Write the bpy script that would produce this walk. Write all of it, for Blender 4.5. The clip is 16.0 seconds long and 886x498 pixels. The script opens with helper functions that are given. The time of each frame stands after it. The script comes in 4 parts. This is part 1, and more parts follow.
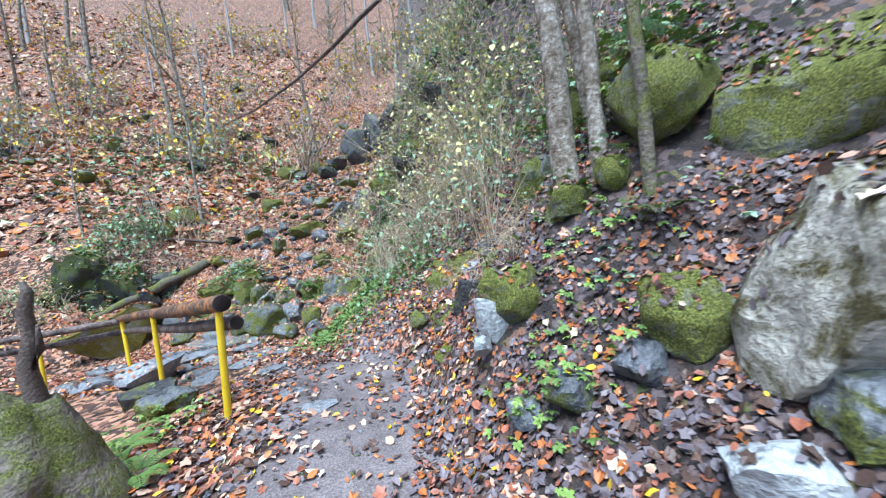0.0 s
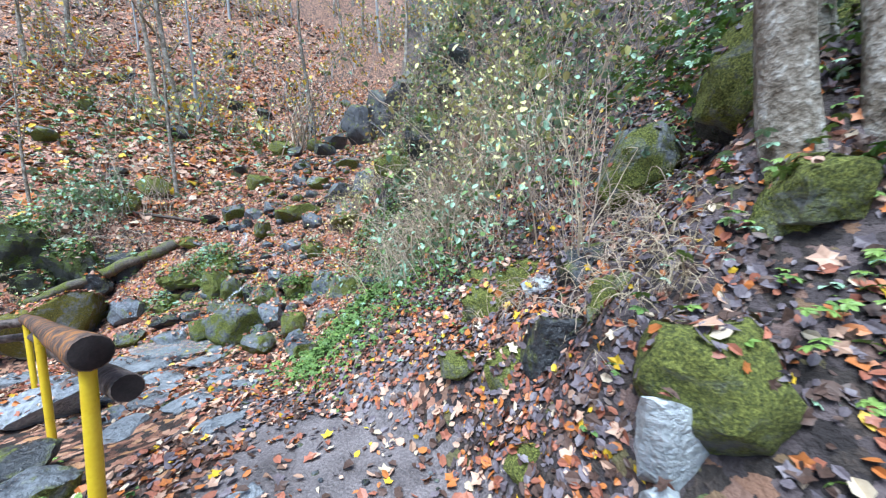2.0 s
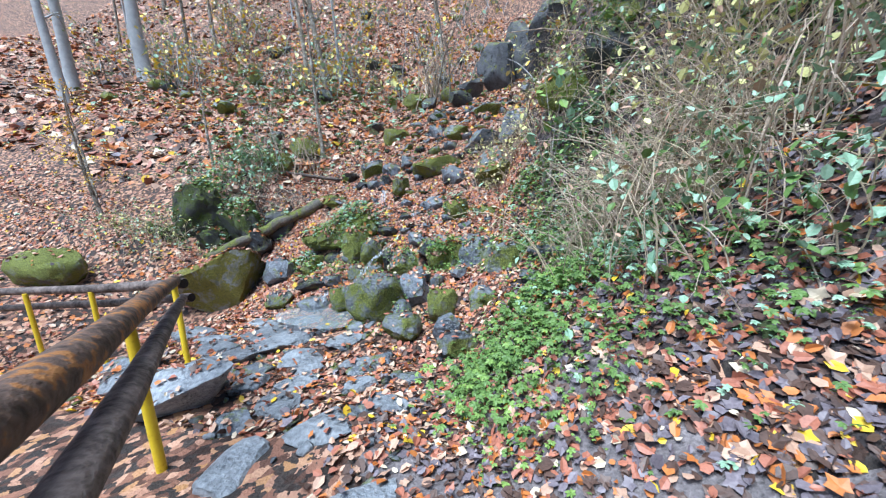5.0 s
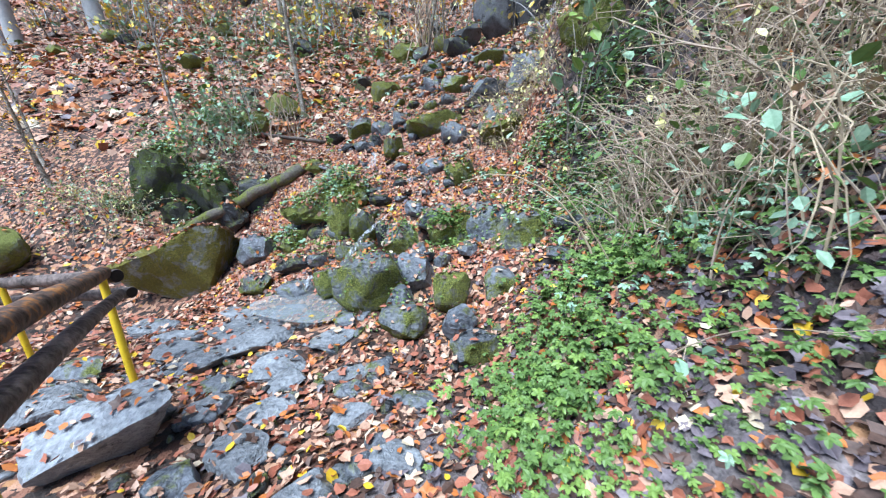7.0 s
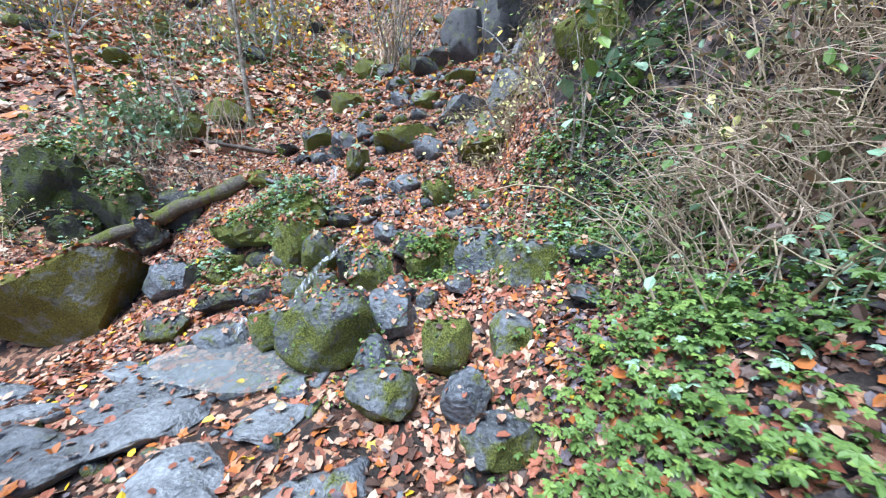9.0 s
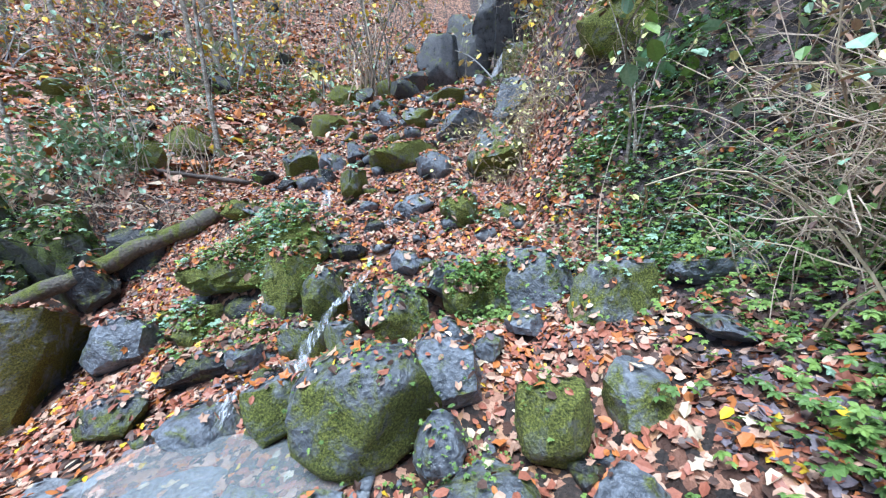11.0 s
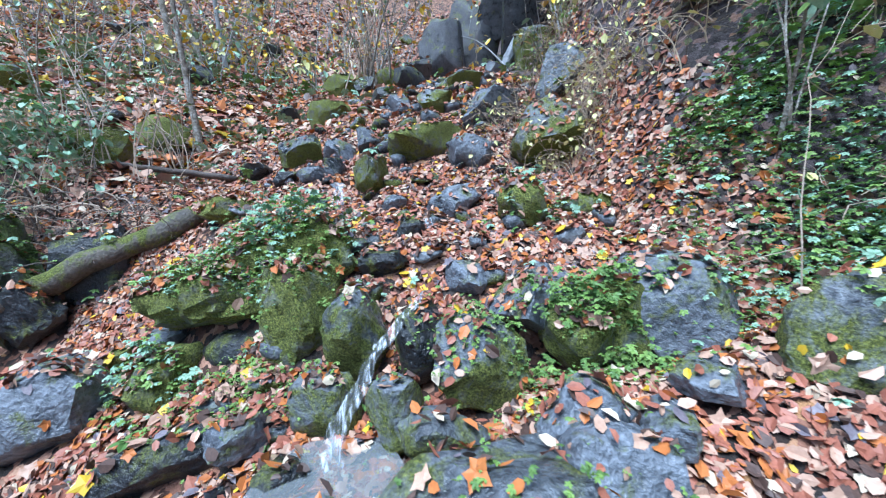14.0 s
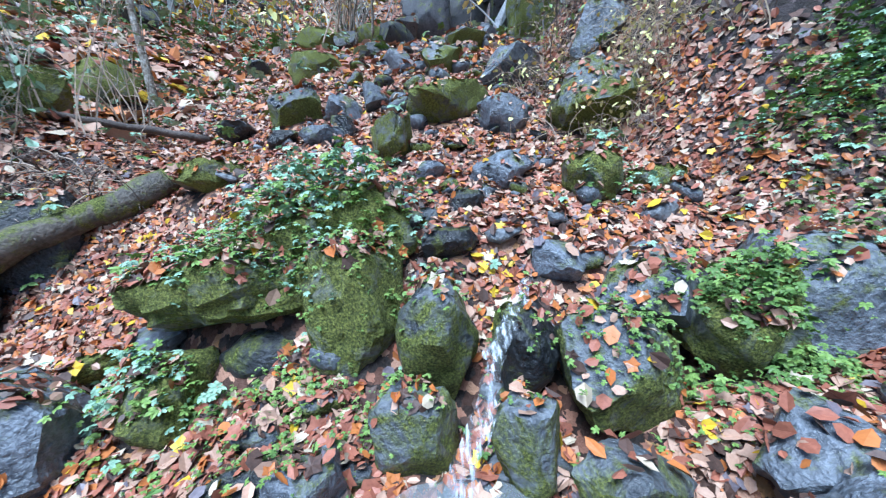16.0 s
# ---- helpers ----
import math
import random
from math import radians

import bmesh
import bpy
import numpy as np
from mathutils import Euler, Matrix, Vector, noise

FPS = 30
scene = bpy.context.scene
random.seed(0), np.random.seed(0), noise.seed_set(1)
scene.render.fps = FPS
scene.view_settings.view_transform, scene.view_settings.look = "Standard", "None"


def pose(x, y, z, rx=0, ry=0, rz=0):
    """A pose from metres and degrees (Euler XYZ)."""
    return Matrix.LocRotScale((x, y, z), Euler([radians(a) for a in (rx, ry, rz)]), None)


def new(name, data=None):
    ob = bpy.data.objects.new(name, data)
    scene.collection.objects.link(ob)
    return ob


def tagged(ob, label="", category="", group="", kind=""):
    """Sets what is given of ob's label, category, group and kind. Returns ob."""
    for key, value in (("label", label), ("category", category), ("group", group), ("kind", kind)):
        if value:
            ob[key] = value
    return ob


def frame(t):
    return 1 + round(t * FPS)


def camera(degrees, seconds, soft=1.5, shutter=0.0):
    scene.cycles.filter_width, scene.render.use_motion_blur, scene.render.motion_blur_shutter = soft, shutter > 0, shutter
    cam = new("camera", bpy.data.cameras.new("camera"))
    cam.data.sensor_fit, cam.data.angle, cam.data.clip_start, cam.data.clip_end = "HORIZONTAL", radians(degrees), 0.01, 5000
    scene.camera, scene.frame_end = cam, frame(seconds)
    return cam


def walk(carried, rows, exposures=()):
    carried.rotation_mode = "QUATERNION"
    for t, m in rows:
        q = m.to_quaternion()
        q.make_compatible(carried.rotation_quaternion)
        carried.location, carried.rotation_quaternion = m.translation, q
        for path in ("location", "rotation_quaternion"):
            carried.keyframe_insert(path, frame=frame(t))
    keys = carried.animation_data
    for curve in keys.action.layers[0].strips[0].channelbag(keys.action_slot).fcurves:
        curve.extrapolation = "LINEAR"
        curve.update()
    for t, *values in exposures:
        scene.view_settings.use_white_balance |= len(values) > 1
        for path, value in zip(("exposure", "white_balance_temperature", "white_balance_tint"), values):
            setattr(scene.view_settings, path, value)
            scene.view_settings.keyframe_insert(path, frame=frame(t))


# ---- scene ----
cam = camera(103.6, 16.0, 1.2, 0.25)
EXPOSURE = 1.6
METRES, EYE, TILT, LEAN, TURN = 8.5, 1.55, -4.4, -5.7, 0.0
ROWS = [
    (0.0, 0.0, 0.0, 0.0, 0.25, 1.24, 11.7),
    (0.5, -0.0141, 0.0539, -0.0035, 2.45, -1.16, 10.86),
    (1.0, -0.0285, 0.0981, 0.029, 3.49, -2.58, 7.43),
    (1.5, -0.0374, 0.1369, 0.028, 2.04, -3.37, 10.15),
    (2.0, -0.0531, 0.1742, 0.0259, -0.95, -0.21, 7.92),
    (2.5, -0.0806, 0.2132, 0.0277, -0.66, -0.51, 8.88),
    (3.0, -0.0987, 0.2582, 0.03, 7.82, -0.73, 10.3),
    (3.5, -0.1238, 0.2814, 0.0323, 12.67, -0.41, 7.58),
    (4.0, -0.1449, 0.3031, 0.0357, 14.19, -2.89, 6.39),
    (4.5, -0.155, 0.3328, 0.0348, 18.84, -2.76, 7.04),
    (7.0, -0.2115, 0.4523, 0.0379, 17.57, -9.39, 8.21),
    (7.5, -0.2315, 0.469, 0.0401, 9.33, -7.17, 6.36),
    (8.0, -0.246, 0.4922, 0.0356, 13.71, -7.91, 8.54),
    (8.5, -0.2576, 0.5194, 0.0353, 13.07, -8.9, 7.69),
    (9.0, -0.2773, 0.544, 0.0347, 10.05, -6.04, 6.18),
    (11.5, -0.3723, 0.6465, 0.0396, 3.15, -2.19, 11.04),
    (12.0, -0.3759, 0.6699, 0.0419, -1.37, -2.37, 10.05),
    (12.5, -0.3889, 0.6794, 0.0435, -3.45, -1.37, 8.48),
    (13.0, -0.4079, 0.6873, 0.0432, -2.96, -2.61, 8.74),
    (13.5, -0.4223, 0.7118, 0.0433, -0.07, -3.33, 9.05),
    (14.0, -0.4417, 0.7359, 0.0503, 3.54, -1.94, 10.71),
    (14.5, -0.4674, 0.7469, 0.0551, 1.48, -1.62, 9.69),
    (15.0, -0.4945, 0.7565, 0.0589, 1.36, -1.79, 9.08),
    (15.5, -0.5182, 0.7833, 0.0595, 1.45, -4.94, 10.93),
    (16.0, -0.5248, 0.7912, 0.0626, -2.61, -6.84, 9.94),
]
walk(cam, [(t, pose(0, 0, EYE, TILT, LEAN, TURN) @ pose(METRES * x, METRES * y, METRES * z, 90 + pitch, roll, yaw)) for t, x, y, z, yaw, pitch, roll in ROWS],
     exposures=[(0.0, EXPOSURE + 0.04, 5350, 4), (4.5, EXPOSURE - 0.06, 5350, 4), (9.0, EXPOSURE, 5450, 7), (12.0, EXPOSURE - 0.08, 5100, 5), (16.0, EXPOSURE - 0.1, 4850, 4)])

# ---- light ----
world = bpy.data.worlds.new("overcast_sky")
scene.world = world
world.use_nodes = True
wn = world.node_tree.nodes
sky = wn.new("ShaderNodeTexSky")
sky.sky_type = "NISHITA"
sky.sun_disc = False
sky.sun_elevation, sky.sun_rotation = radians(66), radians(200)
sky.air_density, sky.dust_density, sky.ozone_density = 1.0, 2.0, 1.3
wn["Background"].inputs["Strength"].default_value = 0.052
world.node_tree.links.new(sky.outputs[0], wn["Background"].inputs["Color"])
sun_data = bpy.data.lights.new("sun", "SUN")
sun_data.energy, sun_data.angle, sun_data.color = 2.4, radians(36), (1.0, 0.98, 0.95)
sun = new("sun", sun_data)
sun.matrix_world = pose(0, 0, 20, 24, 0, -20)


# ---- materials ----
def ramp_node(nt, stops):
    r = nt.nodes.new("ShaderNodeValToRGB")
    els = r.color_ramp.elements
    while len(els) < len(stops):
        els.new(0.5)
    for e, (p, c) in zip(els, stops):
        e.position, e.color = p, (*c, 1)
    return r


def noise_node(nt, scale, detail=4, rough=0.6, warp=0.0):
    g = nt.nodes.new("ShaderNodeNewGeometry")
    n = nt.nodes.new("ShaderNodeTexNoise")
    n.inputs["Scale"].default_value, n.inputs["Detail"].default_value = scale, detail
    n.inputs["Roughness"].default_value, n.inputs["Distortion"].default_value = rough, warp
    nt.links.new(g.outputs["Position"], n.inputs["Vector"])
    return n


def mix_node(nt, fac, a, b, mode="MIX"):
    m = nt.nodes.new("ShaderNodeMix")
    m.data_type, m.blend_type = "RGBA", mode
    for sock, val in ((m.inputs[0], fac), (m.inputs[6], a), (m.inputs[7], b)):
        if isinstance(val, (int, float)):
            sock.default_value = val
        elif isinstance(val, tuple):
            sock.default_value = (*val, 1)
        else:
            nt.links.new(val, sock)
    return m.outputs[2]


def material(name, stops, scale=6, fine=60, rough=0.7, bump=0.3, fine_mix=0.5, rand=0.0, spec=0.4, bump_dist=0.01, rough_var=0.0):
    """A rough natural surface: a ramp over two sizes of noise, fine relief, and a shade that differs from piece to piece."""
    m = bpy.data.materials.new(name)
    m.use_nodes = True
    nt = m.node_tree
    b = nt.nodes["Principled BSDF"]
    n1, n2 = noise_node(nt, scale, 3), noise_node(nt, fine, 4)
    mixed = mix_node(nt, fine_mix, n1.outputs[0], n2.outputs[0])
    r = ramp_node(nt, stops)
    nt.links.new(mixed, r.inputs[0])
    col = r.outputs[0]
    if rand:
        info = nt.nodes.new("ShaderNodeObjectInfo")
        hsv = nt.nodes.new("ShaderNodeHueSaturation")
        mr = nt.nodes.new("ShaderNodeMapRange")
        mr.inputs[3].default_value, mr.inputs[4].default_value = 1 - rand, 1 + rand
        nt.links.new(info.outputs["Random"], mr.inputs[0])
        nt.links.new(mr.outputs[0], hsv.inputs["Value"])
        nt.links.new(col, hsv.inputs["Color"])
        col = hsv.outputs[0]
    nt.links.new(col, b.inputs["Base Color"])
    b.inputs["Roughness"].default_value = rough
    if rough_var:
        mr2 = nt.nodes.new("ShaderNodeMapRange")
        mr2.inputs[1].default_value, mr2.inputs[2].default_value = 0.35, 0.65
        mr2.inputs[3].default_value, mr2.inputs[4].default_value = rough - rough_var, rough + rough_var
        nt.links.new(n1.outputs[0], mr2.inputs[0])
        nt.links.new(mr2.outputs[0], b.inputs["Roughness"])
    b.inputs["Specular IOR Level"].default_value = spec
    if bump:
        bp = nt.nodes.new("ShaderNodeBump")
        bp.inputs["Strength"].default_value, bp.inputs["Distance"].default_value = bump, bump_dist
        nt.links.new(n2.outputs[0], bp.inputs["Height"])
        nt.links.new(bp.outputs[0], b.inputs["Normal"])
    return m


def stone_material(name, dark, light, moss, wet=0.45, moss_col=((0.014, 0.024, 0.006), (0.36, 0.40, 0.075)), up=0.06):
    """Wet slate with moss in broad patches; up: how far it likes the tops (below 0 the washed tops stay bare)."""
    m = material(name, [(0.34, dark), (0.5, tuple((a + c) / 2 for a, c in zip(dark, light))), (0.64, light)], 5, 30, wet, 0.9, 0.55, 0.22, 0.5, 0.03, 0.15)
    nt = m.node_tree
    b = nt.nodes["Principled BSDF"]
    base = b.inputs["Base Color"].links[0].from_socket
    geo = nt.nodes.new("ShaderNodeNewGeometry")
    sep = nt.nodes.new("ShaderNodeSeparateXYZ")
    nt.links.new(geo.outputs["Normal"], sep.inputs[0])
    patch, grain = noise_node(nt, 4.5, 9, 0.72, 0.5), noise_node(nt, 85, 5, 0.7)
    add = nt.nodes.new("ShaderNodeMath")
    add.operation = "MULTIPLY_ADD"
    nt.links.new(sep.outputs[2], add.inputs[0])
    add.inputs[1].default_value = up
    nt.links.new(patch.outputs[0], add.inputs[2])
    cut = nt.nodes.new("ShaderNodeMapRange")
    cut.inputs[1].default_value, cut.inputs[2].default_value = 0.70 - 0.36 * moss, 0.82 - 0.36 * moss
    nt.links.new(add.outputs[0], cut.inputs[0])
    mr = ramp_node(nt, [(0.32, moss_col[0]), (0.5, tuple((p + 2 * q) / 3 for p, q in zip(moss_col[1], moss_col[0]))), (0.7, moss_col[1])])
    nt.links.new(grain.outputs[0], mr.inputs[0])
    nt.links.new(mix_node(nt, cut.outputs[0], base, mr.outputs[0]), b.inputs["Base Color"])
    bp2 = nt.nodes.new("ShaderNodeBump")
    bp2.inputs["Distance"].default_value = 0.02
    nt.links.new(cut.outputs[0], bp2.inputs["Strength"])
    nt.links.new(grain.outputs[0], bp2.inputs["Height"])
    nt.links.new(b.inputs["Normal"].links[0].from_socket, bp2.inputs["Normal"])
    nt.links.new(bp2.outputs[0], b.inputs["Normal"])
    old = b.inputs["Roughness"].links[0].from_socket
    rm = nt.nodes.new("ShaderNodeMath")
    rm.operation = "MAXIMUM"
    sc = nt.nodes.new("ShaderNodeMath")
    sc.operation = "MULTIPLY"
    sc.inputs[1].default_value = 0.9
    nt.links.new(cut.outputs[0], sc.inputs[0])
    nt.links.new(old, rm.inputs[0])
    nt.links.new(sc.outputs[0], rm.inputs[1])
    nt.links.new(rm.outputs[0], b.inputs["Roughness"])
    return m


SLATE = stone_material("wet_slate", (0.035, 0.041, 0.05), (0.23, 0.255, 0.295), 0.42, 0.36)
SLATE_MOSS = stone_material("mossy_slate", (0.03, 0.035, 0.042), (0.2, 0.22, 0.245), 0.86, 0.36, up=-0.13)
SLATE_GREEN = stone_material("moss_covered_stone", (0.03, 0.035, 0.03), (0.2, 0.21, 0.2), 0.93, 0.6, ((0.022, 0.036, 0.008), (0.4, 0.43, 0.085)))
SLATE_LEAN = stone_material("lichen_slate", (0.045, 0.048, 0.045), (0.34, 0.355, 0.36), 0.92, 0.5, ((0.03, 0.03, 0.006), (0.34, 0.31, 0.04)), up=0.04)
CLIFF = stone_material("wet_cliff_stone", (0.012, 0.013, 0.016), (0.11, 0.115, 0.13), 0.42, 0.4, up=0.16)
# Hollow's shade is put into these stone and moss colours, darker than moss_covered_stone.
HOLLOW_ROCK = stone_material("shaded_mossy_rock", (0.012, 0.014, 0.012), (0.07, 0.075, 0.07), 0.72, 0.6, ((0.008, 0.014, 0.004), (0.15, 0.2, 0.03)), up=0.2)
SLATE_DARK = stone_material("dark_wet_stone", (0.006, 0.007, 0.008), (0.055, 0.06, 0.068), 0.45, 0.4)
SLAB = stone_material("grey_slate_slab", (0.09, 0.10, 0.115), (0.34, 0.365, 0.395), 0.12, 0.42)
LIME = stone_material("pale_boulder_stone", (0.22, 0.22, 0.19), (0.54, 0.53, 0.47), 0.62, 0.7, ((0.05, 0.045, 0.015), (0.2, 0.17, 0.06)), up=0.1)
WHITE_STONE = stone_material("blue_white_stone", (0.25, 0.28, 0.30), (0.58, 0.62, 0.64), 0.1, 0.5)
def litter_material(name, stops, cell, mud):
    """Soil under a mat of old leaves: small cells, each with a tone of its own, over dark mould."""
    m = material(name, mud, 2.2, 45, 0.7, 0.8, 0.55, 0, 0.35, 0.03)
    nt = m.node_tree
    bs = nt.nodes["Principled BSDF"]
    base = bs.inputs["Base Color"].links[0].from_socket
    vor = nt.nodes.new("ShaderNodeTexVoronoi")
    vor.inputs["Scale"].default_value = cell
    geo = nt.nodes.new("ShaderNodeNewGeometry")
    warp = noise_node(nt, cell * 1.7, 2)
    va = nt.nodes.new("ShaderNodeMixRGB")
    va.blend_type = "ADD"
    va.inputs[0].default_value = 0.05
    nt.links.new(geo.outputs["Position"], va.inputs[1])
    nt.links.new(warp.outputs[1], va.inputs[2])
    nt.links.new(va.outputs[0], vor.inputs["Vector"])
    rp = ramp_node(nt, stops)
    sepc = nt.nodes.new("ShaderNodeSeparateColor")
    nt.links.new(vor.outputs["Color"], sepc.inputs[0])
    nt.links.new(sepc.outputs[0], rp.inputs[0])
    lim = nt.nodes.new("ShaderNodeMath")
    lim.operation = "LESS_THAN"
    lim.inputs[1].default_value = 0.74
    nt.links.new(sepc.outputs[1], lim.inputs[0])
    nt.links.new(mix_node(nt, lim.outputs[0], base, rp.outputs[0]), bs.inputs["Base Color"])
    bp = nt.nodes.new("ShaderNodeBump")
    bp.inputs["Strength"].default_value, bp.inputs["Distance"].default_value = 0.7, 0.03
    nt.links.new(sepc.outputs[2], bp.inputs["Height"])
    nt.links.new(bs.inputs["Normal"].links[0].from_socket, bp.inputs["Normal"])
    nt.links.new(bp.outputs[0], bs.inputs["Normal"])
    return m


MOULD = [(0.3, (0.012, 0.01, 0.009)), (0.5, (0.035, 0.028, 0.025)), (0.7, (0.09, 0.066, 0.055))]
SOIL = litter_material("leaf_mat", [(0.0, (0.015, 0.012, 0.01)), (0.35, (0.10, 0.05, 0.035)), (0.6, (0.32, 0.155, 0.10)), (0.8, (0.52, 0.31, 0.21)), (1.0, (0.42, 0.22, 0.09))], 17, MOULD)
MUD = material("trodden_mud", [(0.32, (0.06, 0.053, 0.055)), (0.5, (0.165, 0.145, 0.148)), (0.66, (0.30, 0.265, 0.27))], 3, 55, 0.55, 0.8, 0.55, 0, 0.4, 0.02, 0.15)
BANK = litter_material("dark_leaf_mould", [(0.0, (0.015, 0.012, 0.012)), (0.4, (0.06, 0.048, 0.05)), (0.7, (0.14, 0.11, 0.115)), (0.9, (0.2, 0.11, 0.07)), (1.0, (0.08, 0.11, 0.04))], 18, MOULD)
LEAF_STOPS = {
    "russet_leaf": ((0.24, 0.08, 0.05), (0.48, 0.19, 0.115)),
    "orange_leaf": ((0.42, 0.13, 0.03), (0.58, 0.22, 0.06)),
    "tan_leaf": ((0.42, 0.25, 0.17), (0.64, 0.43, 0.31)),
    "brown_leaf": ((0.045, 0.028, 0.022), (0.15, 0.09, 0.07)),
    "cream_leaf": ((0.58, 0.46, 0.31), (0.74, 0.64, 0.48)),
    "yellow_leaf": ((0.68, 0.42, 0.02), (0.80, 0.58, 0.04)),
    "violet_leaf": ((0.10, 0.085, 0.10), (0.26, 0.22, 0.245)),
}
LEAVES = {k: material(k, [(0.3, a), (0.7, b)], 9, 90, 0.5, 0.25, 0.5, 0.2, 0.45, 0.005) for k, (a, b) in LEAF_STOPS.items()}
HERB = [material("herb_green", [(0.3, (0.065, 0.13, 0.03)), (0.7, (0.18, 0.29, 0.075))], 5, 50, 0.5, 0.1),
        material("herb_bright_green", [(0.3, (0.12, 0.22, 0.04)), (0.7, (0.28, 0.40, 0.10))], 5, 50, 0.5, 0.1),
        material("herb_blue_green", [(0.3, (0.14, 0.27, 0.16)), (0.7, (0.42, 0.58, 0.42))], 5, 50, 0.45, 0.1)]
PALE_YELLOW = material("pale_yellow_foliage", [(0.3, (0.55, 0.54, 0.16)), (0.7, (0.82, 0.78, 0.38))], 5, 50, 0.5, 0.1)
TWIG = material("dry_twig", [(0.3, (0.25, 0.185, 0.13)), (0.7, (0.66, 0.54, 0.43))], 8, 60, 0.75, 0.2)
STRAW = material("dead_straw", [(0.3, (0.32, 0.25, 0.16)), (0.7, (0.62, 0.52, 0.37))], 8, 60, 0.75, 0.2)
BARK = material("grey_bark", [(0.36, (0.09, 0.07, 0.05)), (0.5, (0.25, 0.22, 0.18)), (0.64, (0.55, 0.54, 0.50))], 5, 26, 0.85, 0.8, 0.5, 0.15, 0.2, 0.03)
PALE_BARK = material("pale_beech_bark", [(0.3, (0.25, 0.26, 0.27)), (0.7, (0.48, 0.49, 0.50))], 4, 40, 0.8, 0.4)
MOSS_BARK = stone_material("mossy_bark", (0.03, 0.025, 0.02), (0.19, 0.165, 0.135), 0.62, 0.7)
RAIL_WOOD = material("peeling_log", [(0.36, (0.02, 0.015, 0.013)), (0.46, (0.08, 0.055, 0.045)), (0.53, (0.13, 0.085, 0.065)), (0.56, (0.26, 0.115, 0.04)), (0.7, (0.36, 0.18, 0.065))], 5, 20, 0.65, 0.7, 0.45, 0, 0.3, 0.02)
RAIL_GREY = material("weathered_log", [(0.36, (0.022, 0.018, 0.016)), (0.5, (0.11, 0.088, 0.08)), (0.66, (0.26, 0.21, 0.19))], 6, 26, 0.7, 0.7, 0.5, 0, 0.3, 0.02)
RAIL_END = material("sooty_log_end", [(0.3, (0.006, 0.005, 0.005)), (0.7, (0.03, 0.02, 0.02))], 20, 90, 0.8, 0.3)
YELLOW = material("yellow_gloss_paint", [(0.28, (0.42, 0.27, 0.01)), (0.42, (0.74, 0.52, 0.015)), (0.7, (0.82, 0.62, 0.03))], 7, 60, 0.4, 0.15, 0.5, 0, 0.5)
DEAD_WOOD = material("wet_dead_wood", [(0.3, (0.035, 0.028, 0.025)), (0.7, (0.17, 0.135, 0.115))], 5, 60, 0.6, 0.7, 0.5, 0, 0.4, 0.02)

water_m = bpy.data.materials.new("clear_water")
water_m.use_nodes = True
wb = water_m.node_tree.nodes["Principled BSDF"]
wb.inputs["Base Color"].default_value = (0.85, 0.92, 0.95, 1)
wb.inputs["Roughness"].default_value, wb.inputs["IOR"].default_value = 0.06, 1.33
wb.inputs["Transmission Weight"].default_value = 0.85
wnz = noise_node(water_m.node_tree, 14, 3)
wbp = water_m.node_tree.nodes.new("ShaderNodeBump")
wbp.inputs["Strength"].default_value, wbp.inputs["Distance"].default_value = 0.5, 0.02
water_m.node_tree.links.new(wnz.outputs[0], wbp.inputs["Height"])
water_m.node_tree.links.new(wbp.outputs[0], wb.inputs["Normal"])


